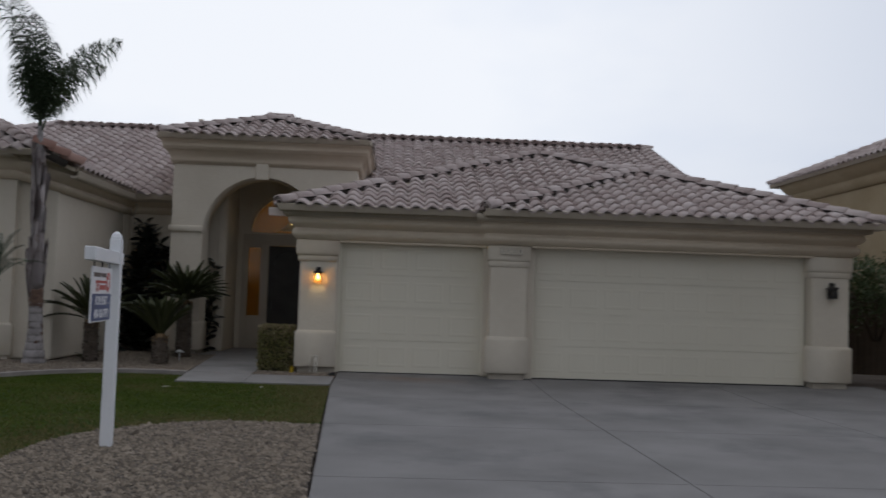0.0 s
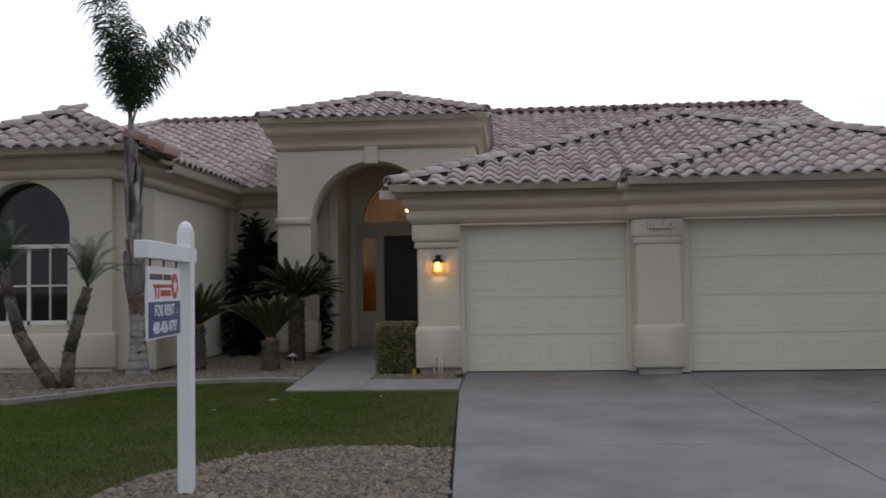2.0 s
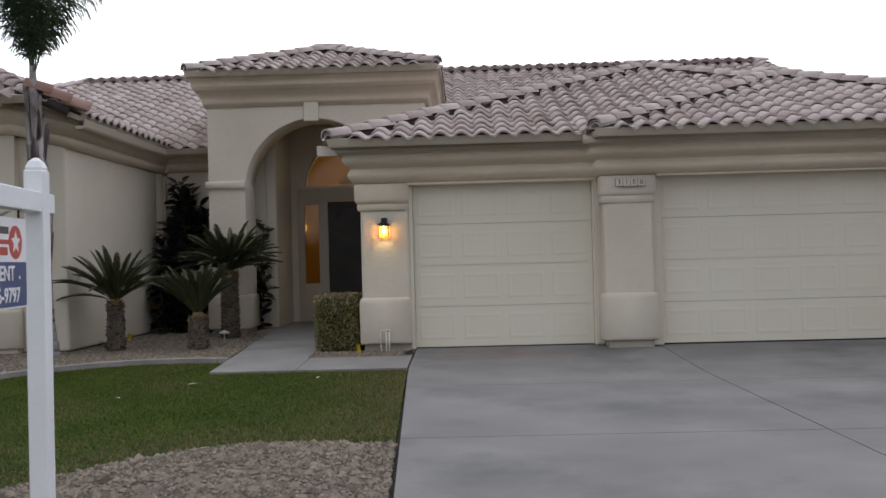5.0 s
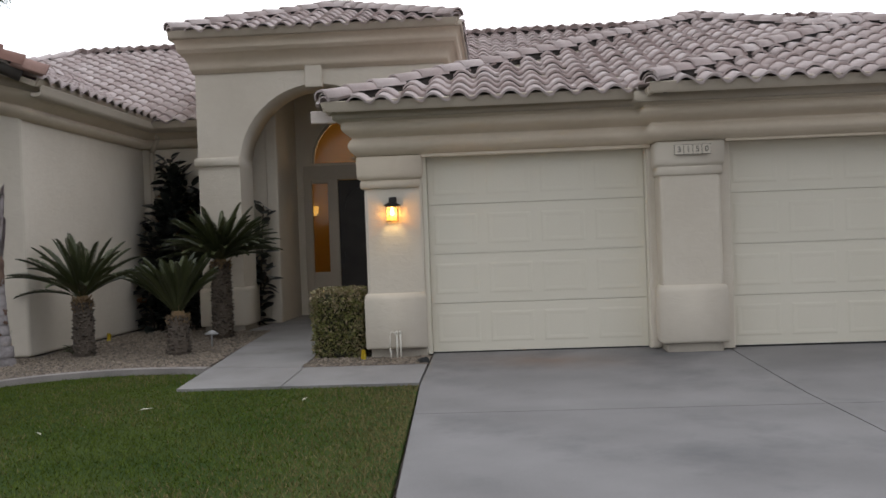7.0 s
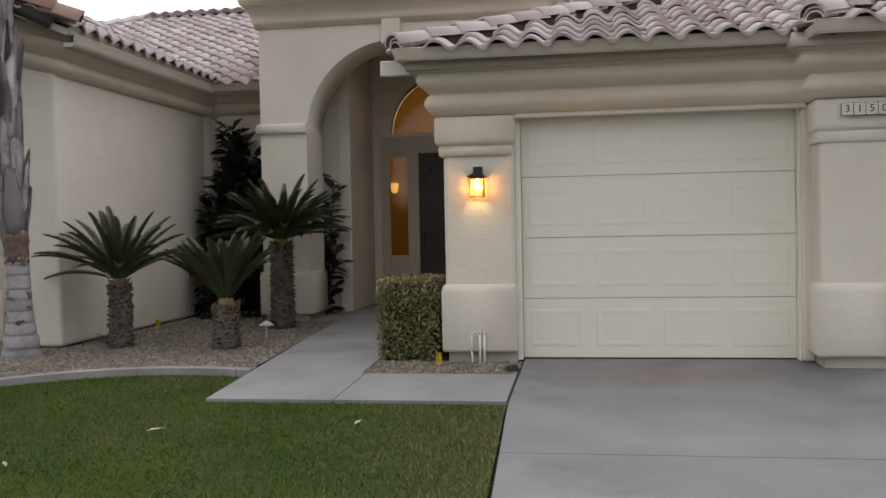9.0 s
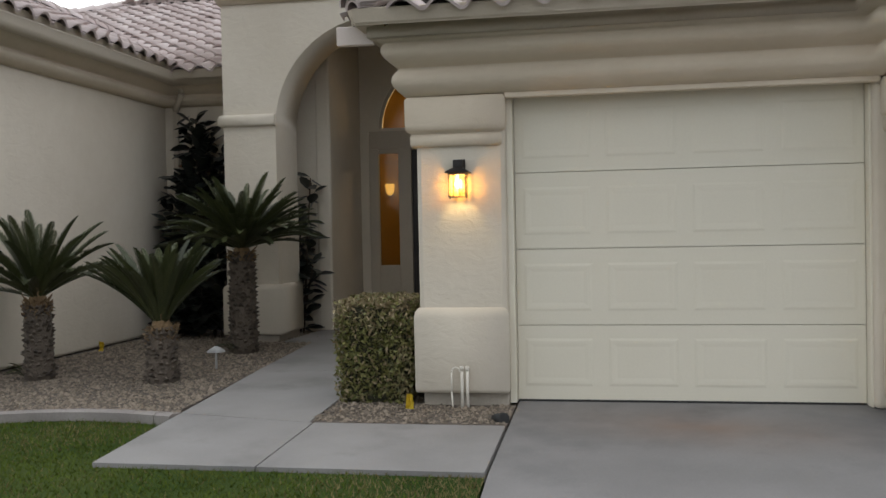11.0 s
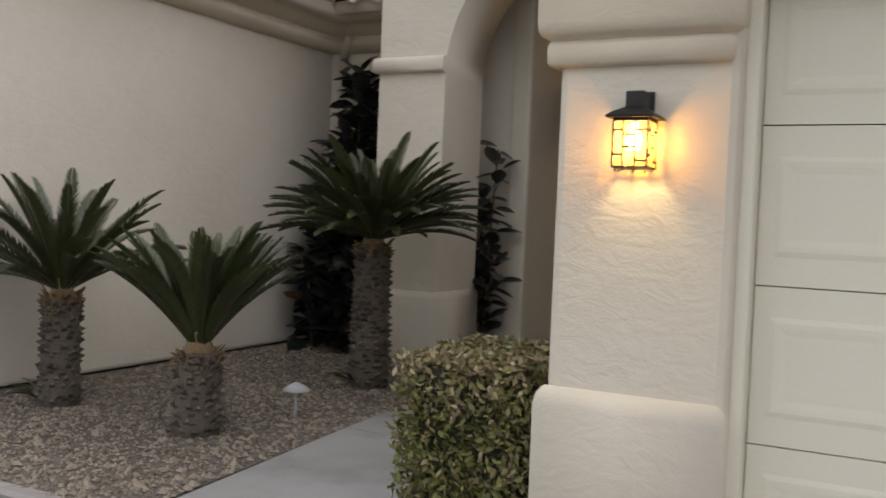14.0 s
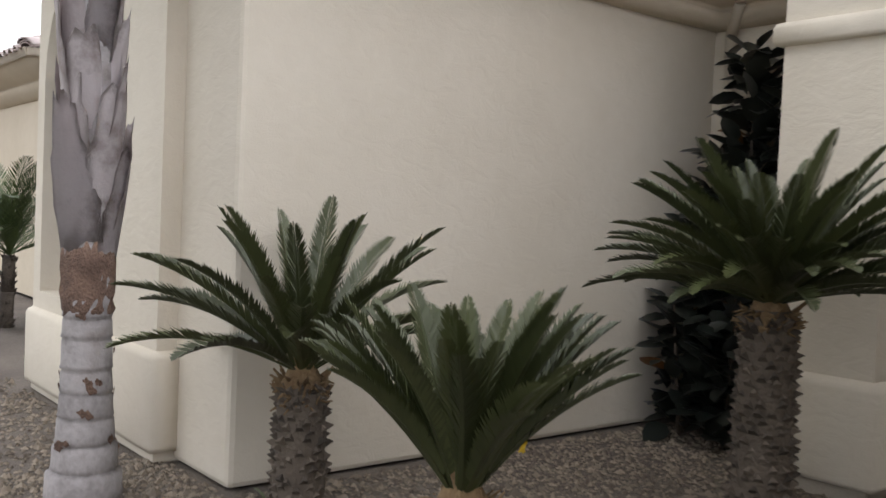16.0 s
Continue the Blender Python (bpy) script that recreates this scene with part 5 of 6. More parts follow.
# ---- things ----
def lantern(x, y, z, lit, label):
    """A square craftsman lantern: back plate, arm, wide cap, lead-lined glass cage."""
    root = thing("wall_lantern", label, "wall lantern", "lanterns on the garage pillars")
    root.location = (x, y, z)
    root.scale = (0.66, 0.62, 0.84)
    part("back_plate", soft_box(-0.055, 0.055, -0.022, 0.004, 0.10, 0.24, 0.006), M_BRONZE, root)
    bm = bmesh.new()
    box(bm, -0.062, 0.042, -0.16, -0.02, 0.158, 0.232)
    rounded(bm, 0.008)
    tube(bm, (-0.01, -0.165, 0.20), (-0.01, -0.155, 0.20), 0.022, 0.022, 10)
    part("arm", bm, M_BRONZE, root)
    bm = bmesh.new()
    prev = None
    for hw, zz in ((0.125, 0.118), (0.128, 0.126), (0.10, 0.142), (0.035, 0.17), (0.02, 0.172)):
        cur = [bm.verts.new((-0.01 + sx * hw, -0.13 + sy * hw, zz)) for sx, sy in ((-1, -1), (1, -1), (1, 1), (-1, 1))]
        if prev:
            for j in range(4):
                bm.faces.new((prev[j], prev[(j + 1) % 4], cur[(j + 1) % 4], cur[j]))
        else:
            bm.faces.new(list(reversed(cur)))
        prev = cur
    bm.faces.new(prev)
    part("cap", bm, M_BRONZE, root, "dark bronze cap")
    cage = part("cage", soft_box(-0.104, 0.084, -0.224, -0.036, 0.104, 0.119, 0.003), M_BRONZE, root, "dark bronze cage")
    cx, cy, hw = -0.01, -0.13, 0.09
    lo, hi = -0.085, 0.106
    bars = []
    for u in (-1, -0.42, 0.30, 1):
        bars.append((u * hw, lo if abs(u) == 1 else (lo - 0.012), hi))
    for side in range(4):
        R = Matrix.Rotation(math.pi / 2 * side, 4, "Z")
        bm = bmesh.new()
        for u, z0, z1 in bars:
            box(bm, u - 0.0045, u + 0.0045, -hw - 0.005, -hw + 0.004, z0, z1)
        for u0, u1, zz in ((-1, 1, lo + 0.004), (-1, -0.42, 0.068), (-0.42, 0.30, 0.05), (0.30, 1, 0.068), (-0.42, 0.30, 0.0), (-1, -0.42, -0.03), (0.30, 1, -0.055)):
            box(bm, u0 * hw, u1 * hw, -hw - 0.004, -hw + 0.003, zz - 0.004, zz + 0.004)
        for v in bm.verts:
            v.co = Matrix.Translation((cx, cy, 0)) @ R @ v.co
        part("lattice", bm, M_BRONZE, cage)
        bm = soft_box(-hw, hw, -hw, -hw + 0.002, lo, hi, 0.0006, 1)
        for v in bm.verts:
            v.co = Matrix.Translation((cx, cy, 0)) @ R @ v.co
        part("glass", bm, M_LANTERN, cage, "amber art glass") if lit else part("glass", bm, M_DARKGLASS, cage, "unlit dark amber glass")
    bm = bmesh.new()
    lathe(bm, [(0.012, -0.01), (0.03, 0.0), (0.036, 0.03), (0.028, 0.06), (0.014, 0.085), (0.014, 0.105)], 12, cx, cy)
    b = part("bulb", bm, M_BULB if lit else M_WHITE, root)
    if lit:
        b.visible_shadow = False
        lamp = new("lantern_light", bpy.data.lights.new("lantern_light", "POINT"))
        lamp.data.energy, lamp.data.color, lamp.data.shadow_soft_size = 2.0, (1.0, 0.60, 0.18), 0.02
        lamp.location = (x + cx * 0.66, y + cy * 0.62, z)
    return root


def art_glass(name, colour):
    """Milky leaded glass that lets part of the light straight through."""
    m = bpy.data.materials.new(name)
    m.use_nodes = True
    t = m.node_tree
    t.nodes.remove(t.nodes["Principled BSDF"])
    milk, clear, mix = t.nodes.new("ShaderNodeBsdfTranslucent"), t.nodes.new("ShaderNodeBsdfTransparent"), t.nodes.new("ShaderNodeMixShader")
    milk.inputs[0].default_value = clear.inputs[0].default_value = (*colour, 1)
    mix.inputs[0].default_value = 0.78
    t.links.new(milk.outputs[0], mix.inputs[1])
    t.links.new(clear.outputs[0], mix.inputs[2])
    t.links.new(mix.outputs[0], t.nodes["Material Output"].inputs[0])
    return m


M_LANTERN = art_glass("lantern_glass", (0.98, 0.79, 0.50))
M_DARKGLASS = glass("unlit_lantern_glass", (0.42, 0.36, 0.26), 0.12)
lantern(-0.375, -0.165, 1.565, True, "bronze square wall lantern with amber glass, lit")
lantern(8.34, -0.455, 1.585, False, "bronze square wall lantern, unlit")

# rental sign on a post
sign = thing("sign_post", "white vinyl post with a hanging rental sign", "sign")
sign.location = (-1.49, -7.84, -0.06)
sign.scale = (0.92, 1.06, 1.03)
sign.rotation_euler = (0, 0, radians(6.5))
bm = soft_box(-0.052, 0.052, -0.052, 0.052, -0.05, 1.70, 0.006)
part("post", bm, M_WHITE, sign)
bm = bmesh.new()
lathe(bm, [(0.06, 1.69), (0.062, 1.715), (0.045, 1.745), (0.012, 1.765)], 4)
bmesh.ops.rotate(bm, verts=bm.verts, cent=(0, 0, 0), matrix=Matrix.Rotation(math.pi / 4, 3, "Z"))
for fc in bm.faces:
    fc.smooth = False
part("post_cap", bm, M_WHITE, sign)
part("arm", soft_box(-0.046, 0.046, -1.00, 0.14, 1.49, 1.59, 0.006), M_WHITE, sign)
panel = part("sign_panel", soft_box(-0.008, 0.008, -0.90, -0.18, 1.03, 1.45, 0.002), M_SIGNWHITE, sign, "white and blue rental sign")
part("blue_field", soft_box(0.0081, 0.0105, -0.892, -0.188, 1.040, 1.245, 0.0008, 1), M_SIGNBLUE, panel)
for yy in (-0.83, -0.54, -0.25):
    bm = bmesh.new()
    tube(bm, (0, yy, 1.44), (0, yy, 1.495), 0.006, 0.006, 6)
    part("hook", bm, M_BRONZE, sign)
words("lettering", "FOR RENT", 0.094, M_SIGNWHITE, panel, pose(0.0112, -0.555, 1.190, 90, 0, 90), 0.001, bold=0.002)
words("lettering", "480-426-9797", 0.094, M_SIGNWHITE, panel, pose(0.0112, -0.54, 1.090, 90, 0, 90), 0.001, bold=0.002)
part("dot", soft_box(0.0108, 0.0120, -0.285, -0.27, 1.165, 1.18, 0.0003, 1), M_SIGNWHITE, panel)
# name drawn as plain bars with a red key: bow, shaft and two teeth
for y0, y1, z0, z1 in ((-0.865, -0.60, 1.372, 1.405), (-0.575, -0.395, 1.372, 1.405), (-0.64, -0.41, 1.275, 1.312)):
    part("word_bar", soft_box(0.0081, 0.0098, y0, y1, z0, z1, 0.0008, 1), M_SIGNGREY if z0 > 1.3 else M_SIGNRED, panel)
part("key_shaft", soft_box(0.0081, 0.0100, -0.79, -0.36, 1.326, 1.346, 0.0008, 1), M_SIGNRED, panel, "red key shaft")
for yy in (-0.755, -0.695):
    part("key_tooth", soft_box(0.0081, 0.0099, yy, yy + 0.026, 1.262, 1.330, 0.0008, 1), M_SIGNRED, panel)
bm = bmesh.new()
tube(bm, (0.0081, -0.315, 1.336), (0.0102, -0.315, 1.336), 0.078, 0.078, 28)
part("emblem", bm, M_SIGNRED, panel, "red round emblem")
bm = bmesh.new()
star = [[bm.verts.new((xx, -0.315 + rr * math.sin(k * math.pi / 5), 1.336 + rr * math.cos(k * math.pi / 5))) for k in range(10) for rr in ((0.055, 0.026)[k % 2],)] for xx in (0.0103, 0.0114)]
bm.faces.new(star[0])
bm.faces.new(list(reversed(star[1])))
for k in range(10):
    bm.faces.new((star[0][k], star[1][k], star[1][(k + 1) % 10], star[0][(k + 1) % 10]))
part("emblem_star", bm, M_SIGNWHITE, panel, "white star")

# house number tiles
for i, ch in enumerate("3150"):
    tile = part("number_tile", soft_box(2.655 + i * 0.095, 2.745 + i * 0.095, -0.535, -0.515, 2.075, 2.175, 0.004), M_WALL, house, "pale ceramic house number tile")
    words("numeral", ch, 0.085, M_BRONZE, tile, pose(2.70 + i * 0.095, -0.5365, 2.125, 90, 0, 0), 0.001)
    part("tile_rim", soft_box(2.652 + i * 0.095, 2.748 + i * 0.095, -0.528, -0.514, 2.072, 2.178, 0.002), M_BRONZE, tile)

# conduits, marker flags, drain, path light
pipes = thing("conduits", "thin cream irrigation pipes rising from the gravel", "pipes")
for dx, h in ((-0.385, 0.285), (-0.345, 0.285)):
    bm = bmesh.new()
    tube(bm, (dx, -0.225, -0.06), (dx, -0.225, h), 0.011, 0.011, 8)
    tube(bm, (dx, -0.225, h - 0.035), (dx, -0.225, h), 0.014, 0.014, 8)
    part("pipe", bm, M_PVC, pipes)
bm = bmesh.new()
arc = [(-0.43 + 0.03 * math.cos(t), -0.225, 0.24 + 0.035 * math.sin(t)) for t in [math.pi * i / 6 for i in range(7)]] + [(-0.462, -0.225, 0.1), (-0.45, -0.225, -0.04)]
for p, q in zip(arc, arc[1:]):
    tube(bm, p, q, 0.007, 0.007, 6)
part("hose", bm, M_PVC, pipes)
for x, y in ((-0.74, -0.34), (-4.90, 2.70)):
    flag = thing("marker", "crumpled yellow plastic marker stuck in the gravel", "marker", "yellow markers")
    flag.location = (x, y, -0.015)
    rnd = random.Random(int(x * 10))
    bm = bmesh.new()
    g = [[bm.verts.new((0.03 * (i - 1) + rnd.uniform(-0.012, 0.012), rnd.uniform(-0.02, 0.02), 0.012 + 0.035 * j + rnd.uniform(-0.01, 0.01))) for i in range(3)] for j in range(4)]
    for j in range(3):
        for i in range(2):
            bm.faces.new((g[j][i], g[j][i + 1], g[j + 1][i + 1], g[j + 1][i]))
    bmesh.ops.solidify(bm, geom=bm.faces[:], thickness=0.003)
    part("flag", bm, M_YELLOW, flag)
    bm = bmesh.new()
    tube(bm, (0.02, 0, -0.04), (0.0, 0, 0.10), 0.003, 0.003, 5)
    part("stake", bm, M_YELLOW, flag)
drain = thing("drain_outlet", "black plastic drain elbow at the edge of the drive", "drain")
bm = bmesh.new()
tube(bm, (-0.10, -0.62, -0.01), (-0.03, -0.72, 0.012), 0.035, 0.04, 12)
part("elbow", bm, M_BLACK, drain)
light = thing("path_light", "small pale garden path light with a conical hat", "garden light")
light.location = (-2.99, 1.44, -0.012)
bm = bmesh.new()
lathe(bm, [(0.085, 0.17), (0.088, 0.176), (0.05, 0.205), (0.012, 0.225)], 20)
part("hat", bm, M_LAMPHAT, light, "pale painted hat")
bm = bmesh.new()
tube(bm, (0, 0, -0.03), (0, 0, 0.18), 0.012, 0.012, 8)
part("stake", bm, M_LAMPHAT, light)


# ---- neighbours ----
def plain_house(name, label, x0, x1, y0, y1, eave, pitch, mat, over=0.5):
    root = thing(name, label, "house")
    for a in ((x0, x1, y0, y0 + 0.2), (x0, x1, y1 - 0.2, y1), (x0, x0 + 0.2, y0 + 0.21, y1 - 0.21), (x1 - 0.2, x1, y0 + 0.21, y1 - 0.21)):
        part("wall", soft_box(*a, -0.1, eave, 0.02), mat, root)
    ax0, ax1, ay0, ay1 = x0 - over, x1 + over, y0 - over, y1 + over
    prof = [(0.0, eave - 0.55)] + roll(0.05, eave - 0.54, 0.16, eave - 0.3, 0.03) + roll(0.18, eave - 0.29, over - 0.06, eave, 0.04) + [(0.0, eave + 0.02)]
    part("cornice", sweep(prof, [(x0, y1), (x0, y0), (x1, y0), (x1, y1), (x0, y1)]), mat, root)
    r = new("roof")
    r.parent = root
    k = min(ax1 - ax0, ay1 - ay0) / 2
    z1 = eave + 0.02 + pitch * k
    if ax1 - ax0 > ay1 - ay0:
        p, q = (ax0 + k, (ay0 + ay1) / 2, z1), (ax1 - k, (ay0 + ay1) / 2, z1)
        tops = ([q, p], [q], [p, q], [p])
    else:
        p, q = ((ax0 + ax1) / 2, ay0 + k, z1), ((ax0 + ax1) / 2, ay1 - k, z1)
        tops = ([p], [q, p], [q], [p, q])
    e = eave + 0.02
    cs = [(ax0, ay0, e), (ax1, ay0, e), (ax1, ay1, e), (ax0, ay1, e)]
    for i in range(4):
        slope(r, cs[i], cs[(i + 1) % 4], tops[i], single=False)
    for c, t in zip(cs, (p, p if ax1 - ax0 <= ay1 - ay0 else q, q, q if ax1 - ax0 <= ay1 - ay0 else p)):
        caps(r, c, t)
    return root


right_house = plain_house("house", "two-storey tan stucco neighbour house with a tiled hip roof", 12.4, 24.0, -6.0, 10.4, 4.95, 0.42, M_NEIGH)
win = part("window", soft_box(12.36, 12.42, 2.2, 3.5, 3.1, 4.2, 0.01), M_FRAME, right_house)
p = part("pane", soft_box(12.345, 12.358, 2.28, 3.42, 3.18, 4.12, 0.002), M_GLASS, win)
left_house = plain_house("house", "pale stucco neighbour house with a tiled hip roof", -26.0, -15.2, 2.7, 14.0, 3.5, 0.36, M_NEIGHL)
bm = half_disc(0, 0.5, 1.9, 0, 0.05)
for v in bm.verts:
    v.co = Vector((-15.18 + v.co.y, 5.2 + v.co.x, v.co.z))
part("arched_window", bm, M_SCREEN, left_house, "dark arched window")
part("window_pane", soft_box(-15.19, -15.13, 4.7, 5.7, 0.9, 1.9, 0.01), M_SCREEN, left_house)

# side yard: block wall with a dark gate, a bin, shrubs
yard = thing("garden_wall", "tan block garden wall between the two houses", "garden wall", "", "structure")
part("wall", soft_box(8.68, 10.2, 3.0, 3.2, -0.1, 1.75, 0.02), M_NEIGH, yard)
part("wall", soft_box(11.3, 12.38, 3.0, 3.2, -0.1, 1.75, 0.02), M_NEIGH, yard)
part("coping", soft_box(8.68, 10.22, 2.97, 3.23, 1.75, 1.82, 0.015), M_BASE, yard)
part("coping", soft_box(11.28, 12.38, 2.97, 3.23, 1.75, 1.82, 0.015), M_BASE, yard)
gate = thing("gate", "dark wooden side gate, closed", "gate")
for i in range(8):
    part("board", soft_box(10.22 + i * 0.133, 10.345 + i * 0.133, 3.06, 3.09, 0.02, 1.72, 0.004), M_BARK, gate)
for zz in (0.3, 1.4):
    part("rail", soft_box(10.22, 11.28, 3.095, 3.13, zz, zz + 0.1, 0.004), M_BARK, gate)
bin_ = thing("wheelie_bin", "dark plastic wheeled bin beside the garage", "bin")
bm = bmesh.new()
lathe(bm, [(0.30, 0.05), (0.31, 0.06), (0.38, 0.95), (0.40, 0.96)], 4, 9.05, 1.2)
part("body", bm, M_BLACK, bin_)
part("lid", soft_box(8.76, 9.34, 0.90, 1.50, 0.97, 1.04, 0.02), M_BLACK, bin_)
for yy in (1.0, 1.4):
    bm = bmesh.new()
    tube(bm, (8.80, 1.48, 0.06), (8.88, 1.48, 0.06), 0.1, 0.1, 14)
    if yy > 1.2:
        for v in bm.verts:
            v.co.x += 0.42
    part("wheel", bm, M_BLACK, bin_)


def shrub(x, y, z, r, h, n, label, seed, mat):
    root = thing("shrub", label, "shrub")
    root.location = (x, y, z)
    rs = np.random.RandomState(seed)
    for k in range(6):
        a = k * 1.05
        bm = bmesh.new()
        tube(bm, (0.05 * math.cos(a), 0.05 * math.sin(a), -0.05), (0.55 * r * math.cos(a), 0.55 * r * math.sin(a), h * 0.75), 0.025, 0.008, 6)
        part("limb", bm, M_BARK, root)
    verts, faces = [], []
    lumps = [(Vector((rs.uniform(-0.6, 0.6) * r, rs.uniform(-0.6, 0.6) * r, h * rs.uniform(0.35, 0.85))), r * rs.uniform(0.3, 0.5)) for _ in range(11)]
    for i in range(n):
        c, lr = lumps[i % len(lumps)]
        d = Vector(rs.randn(3)).normalized()
        p = c + d * lr * rs.uniform(0.6, 1.08)
        e = Vector(rs.randn(3)).normalized()
        f = d.cross(e).normalized()
        s = rs.uniform(0.03, 0.06)
        k = len(verts)
        verts += [tuple(p - e * s), tuple(p + f * s * 0.4), tuple(p + e * s), tuple(p - f * s * 0.4)]
        faces.append((k, k + 1, k + 2, k + 3))
    ob = new("foliage", data_mesh("foliage", verts, faces, mat))
    ob.parent = root
    tagged(ob, kind="stuff")


M_SHRUB = material("shrub_leaf", (0.025, 0.045, 0.012), (0.08, 0.11, 0.035), 0.6, 4, 30, 0.0, per_object=0.6, island=True)
shrub(10.5, 2.1, 0.8, 1.2, 1.7, 3500, "green shrub growing over the side-yard wall", 4, M_SHRUB)
shrub(-11.6, 0.6, 0.0, 0.5, 0.9, 1500, "low green shrub by the neighbour's drive", 7, M_SHRUB)
frondy = thing("date_palm", "bushy green pygmy palm beyond the wing", "palm tree")
frondy.location = (-11.9, 1.35, 0)
leaning_trunk(frondy, [(0, 0, -0.05), (0.05, 0, 0.4), (0.08, 0, 0.8)], 0.08, 0.07, 8)
GREEN = []
for i, (rise, bend) in enumerate(((80, 60), (60, 80), (40, 95), (25, 90))):
    v, f = frond_geometry(1.35, rise, bend, 0.26, 40, 10, 70 + i, start=0.12, lw=0.012)
    GREEN.append(data_mesh("frond_green", v, f, M_SHRUB))
for k in range(30):
    piece("frond", GREEN[k % 4], frondy, pose(0.08, 0, 0.8, 0, 0, k * 137.5))

# ---- gravel, grass and litter ----
def in_poly(poly, X, Y):
    hit = np.zeros(len(X), bool)
    for (x0, y0), (x1, y1) in zip(poly, poly[1:] + poly[:1]):
        if y0 != y1:
            hit ^= ((y0 > Y) != (y1 > Y)) & (X < (x1 - x0) * (Y - y0) / (y1 - y0) + x0)
    return hit


def scatter(poly, box4, n, seed, avoid=()):
    rs = np.random.RandomState(seed)
    X = box4[0] + (box4[1] - box4[0]) * rs.rand(n)
    Y = box4[2] + (box4[3] - box4[2]) * rs.rand(n)
    ok = in_poly(poly, X, Y)
    for ax0, ax1, ay0, ay1 in avoid:
        ok &= ~((X > ax0) & (X < ax1) & (Y > ay0) & (Y < ay1))
    return X[ok], Y[ok], rs


def stones(name, poly, box4, n, z, size, seed, label, avoid=()):
    X, Y, rs = scatter(poly, box4, n, seed, avoid)
    m = len(X)
    base = np.array([(1, 0, 0), (0.3, 0.95, 0.1), (-0.8, 0.6, 0), (-0.8, -0.6, 0.1), (0.3, -0.95, 0), (0.1, 0.05, 0.75), (-0.15, 0.2, 0.6)], float)
    tris = np.array([(0, 1, 5), (1, 6, 5), (1, 2, 6), (2, 3, 6), (3, 5, 6), (3, 4, 5), (4, 0, 5)])
    s = size * np.exp(rs.randn(m) * 0.35)
    a = rs.rand(m) * 6.283
    V = base[None] * (1 + 0.25 * rs.randn(m, 7, 3)) * s[:, None, None]
    V[..., 2] *= rs.uniform(0.6, 1.2, m)[:, None]
    c, sn = np.cos(a)[:, None], np.sin(a)[:, None]
    out = np.stack([V[..., 0] * c - V[..., 1] * sn + X[:, None], V[..., 0] * sn + V[..., 1] * c + Y[:, None], V[..., 2] + z + 0.004], -1)
    F = (tris[None] + 7 * np.arange(m)[:, None, None]).reshape(-1, 3)
    me = data_mesh(name, [tuple(q) for q in out.reshape(-1, 3).tolist()], [tuple(q) for q in F.tolist()], M_STONE)
    tagged(new(name, me), label, "gravel", "", "stuff")


stones("gravel", BED, (-5.9, -2.3, -1.4, 4.7), 30000, -0.012, 0.013, 1, "tan and grey gravel stones covering the planting bed", ((-9, -5.0, 0.75, 5.0),))
stones("gravel", BED, (-10.0, -4.6, -4.4, 0.6), 12000, -0.012, 0.016, 4, "tan gravel stones below the arched window")
stones("gravel", ISLAND_LINE + [(0.685, -16.2)], (-2.4, 0.6, -12.0, -6.0), 30000, -0.072, 0.0150, 2, "grey-tan gravel stones in the kerbside bed")
stones("gravel", [(-1.33, -0.80), (-0.015, -0.80), (-0.015, -0.15), (-0.74, -0.15), (-0.74, 1.2), (-1.40, 1.2)], (-1.4, 0.0, -0.8, 1.2), 4200, -0.015, 0.012, 3, "tan gravel stones round the hedge foot")
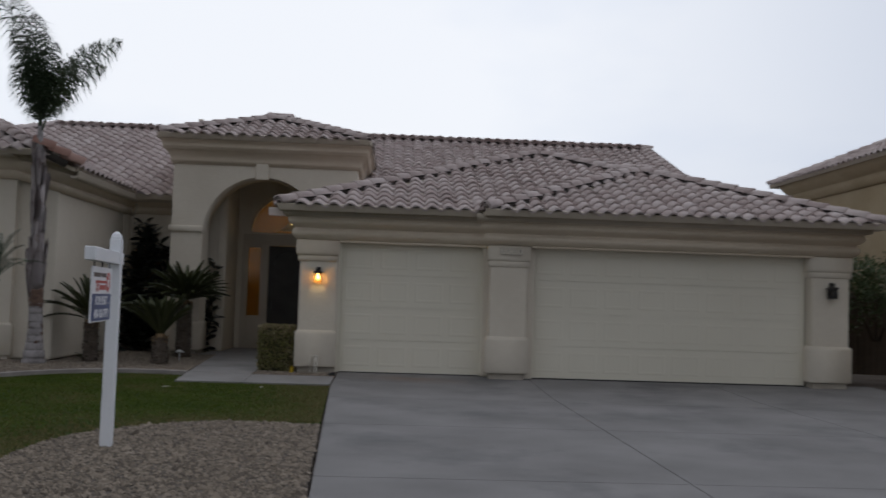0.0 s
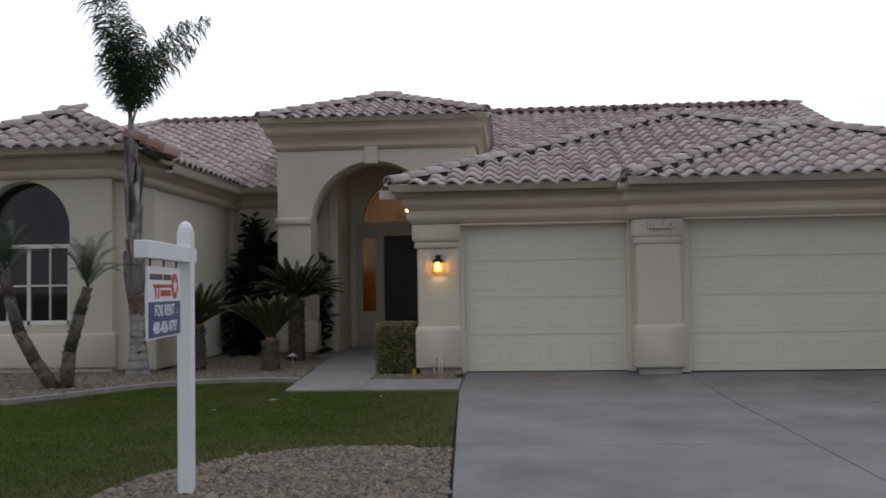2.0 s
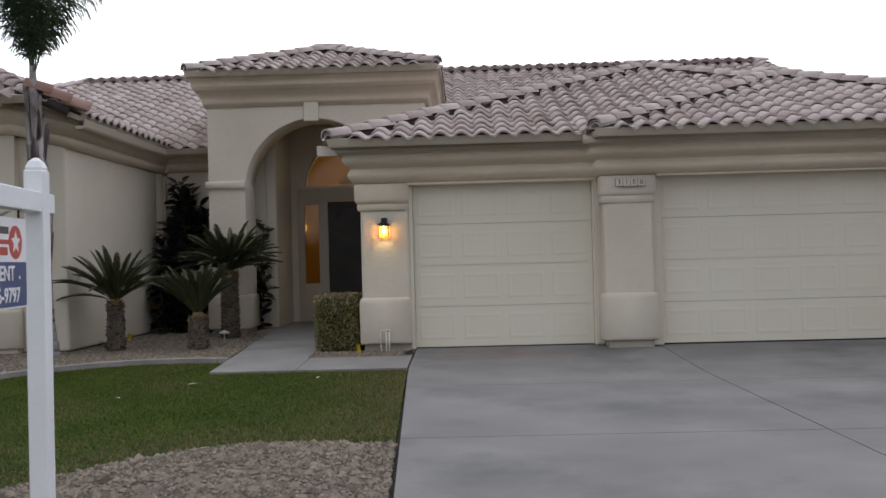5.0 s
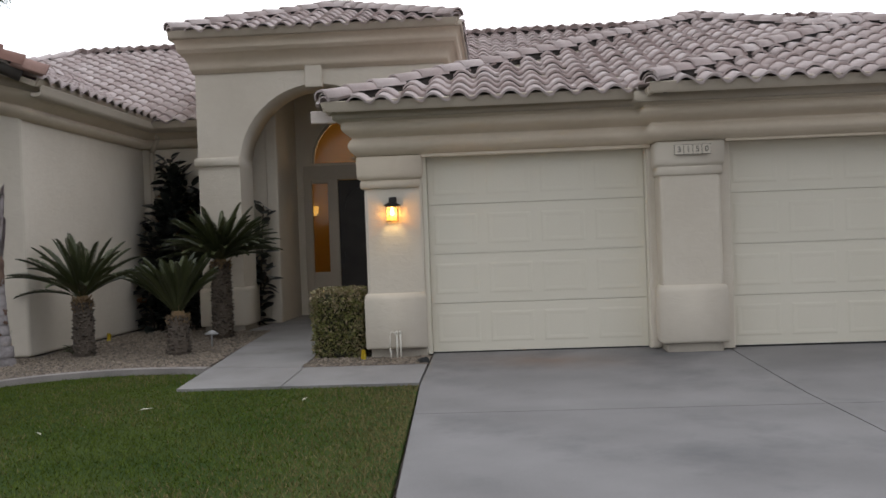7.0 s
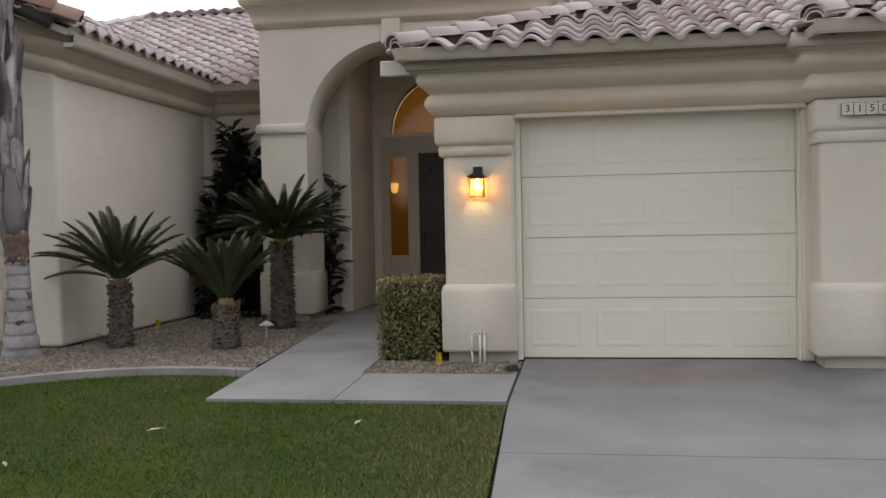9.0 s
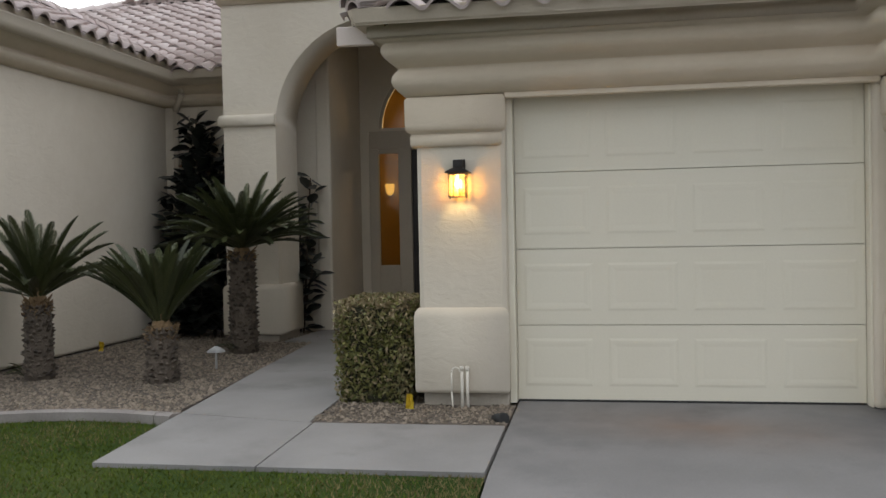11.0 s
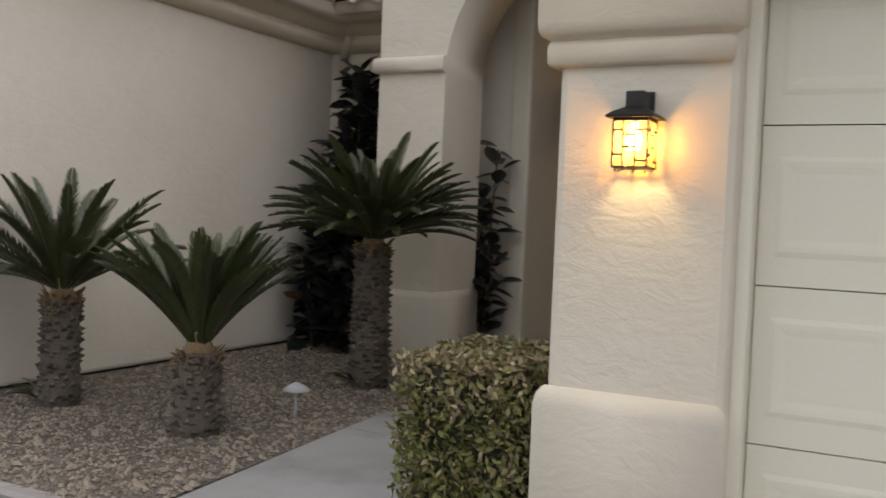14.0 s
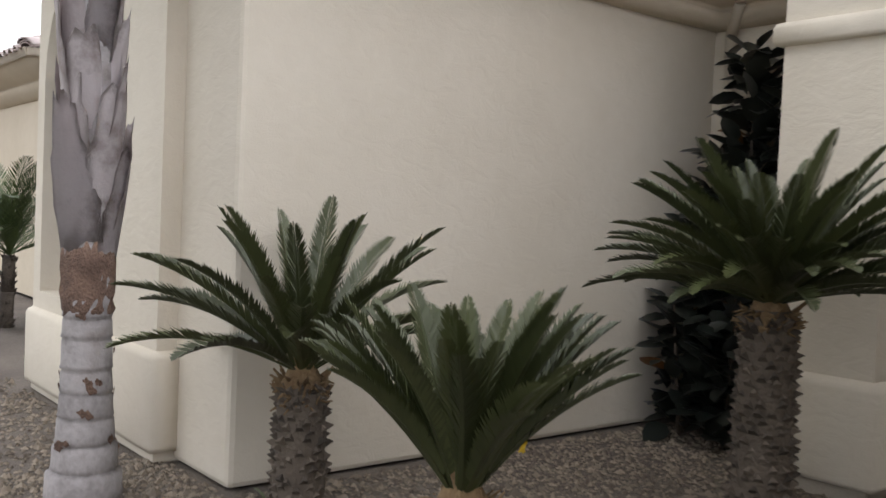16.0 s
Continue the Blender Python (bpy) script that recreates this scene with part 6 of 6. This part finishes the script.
def blades(name, X, Y, rs, mat, label, hi):
    m = len(X)
    a = rs.rand(m) * 6.283
    h = hi * (0.6 + 0.9 * rs.rand(m))
    w = 0.003 + 0.002 * rs.rand(m)
    lean = rs.randn(m, 2) * 0.014
    V = np.empty((m, 3, 3))
    V[:, 0] = np.stack([X - np.cos(a) * w, Y - np.sin(a) * w, np.full(m, -0.072)], -1)
    V[:, 1] = np.stack([X + np.cos(a) * w, Y + np.sin(a) * w, np.full(m, -0.072)], -1)
    V[:, 2] = np.stack([X + lean[:, 0], Y + lean[:, 1], -0.070 + h], -1)
    me = bpy.data.meshes.new(name)
    me.from_pydata(V.reshape(-1, 3).tolist(), [], np.arange(3 * m).reshape(-1, 3).tolist())
    me.materials.append(mat)
    tagged(new(name, me), label, "grass", "", "stuff")


X, Y, rs = scatter(LAWN, (-9.0, 0.3, -9.5, -0.6), 260000, 9)
isl = np.array(ISLAND_LINE)
near = np.min(np.hypot(X[:, None] - isl[None, ::2, 0], Y[:, None] - isl[None, ::2, 1]), 1)
side = np.abs(X - np.maximum(0.0, -(Y + 2.0)) * 0.05)
patch = 0.5 + 0.5 * np.sin(X * 2.3 + 1.1 * np.sin(Y * 1.7)) * np.sin(Y * 1.9 + 0.7)
dry = np.maximum.reduce([np.exp(-(near / 0.6) ** 2) * 0.9, np.exp(-((side + 0.25 * patch) / 0.85) ** 2) * 0.95, 0.40 * patch ** 3])
is_dry = rs.rand(len(X)) < dry
blades("grass", X[~is_dry], Y[~is_dry], rs, M_GRASS, "short mown green grass blades", 0.018)
blades("dry_grass", X[is_dry], Y[is_dry], rs, M_DRYGRASS, "dry straw-coloured grass along the lawn's margins", 0.021)
for x, y, r in ((-2.15, -3.0, 40), (-2.6, -3.9, 130), (-0.9, -2.7, 80)):
    litter = thing("fallen_leaf", "dry pale leaf lying on the lawn", "leaf", "leaves on the lawn")
    litter.matrix_basis = pose(x, y, -0.032, 0, 0, r)
    bm = bmesh.new()
    q = [bm.verts.new(c) for c in ((-0.07, 0, 0), (-0.02, 0.012, 0.012), (0.07, 0.003, 0.004), (-0.02, -0.012, 0.008))]
    bm.faces.new(q)
    bmesh.ops.solidify(bm, geom=bm.faces[:], thickness=0.002)
    part("blade", bm, M_PVC, litter)
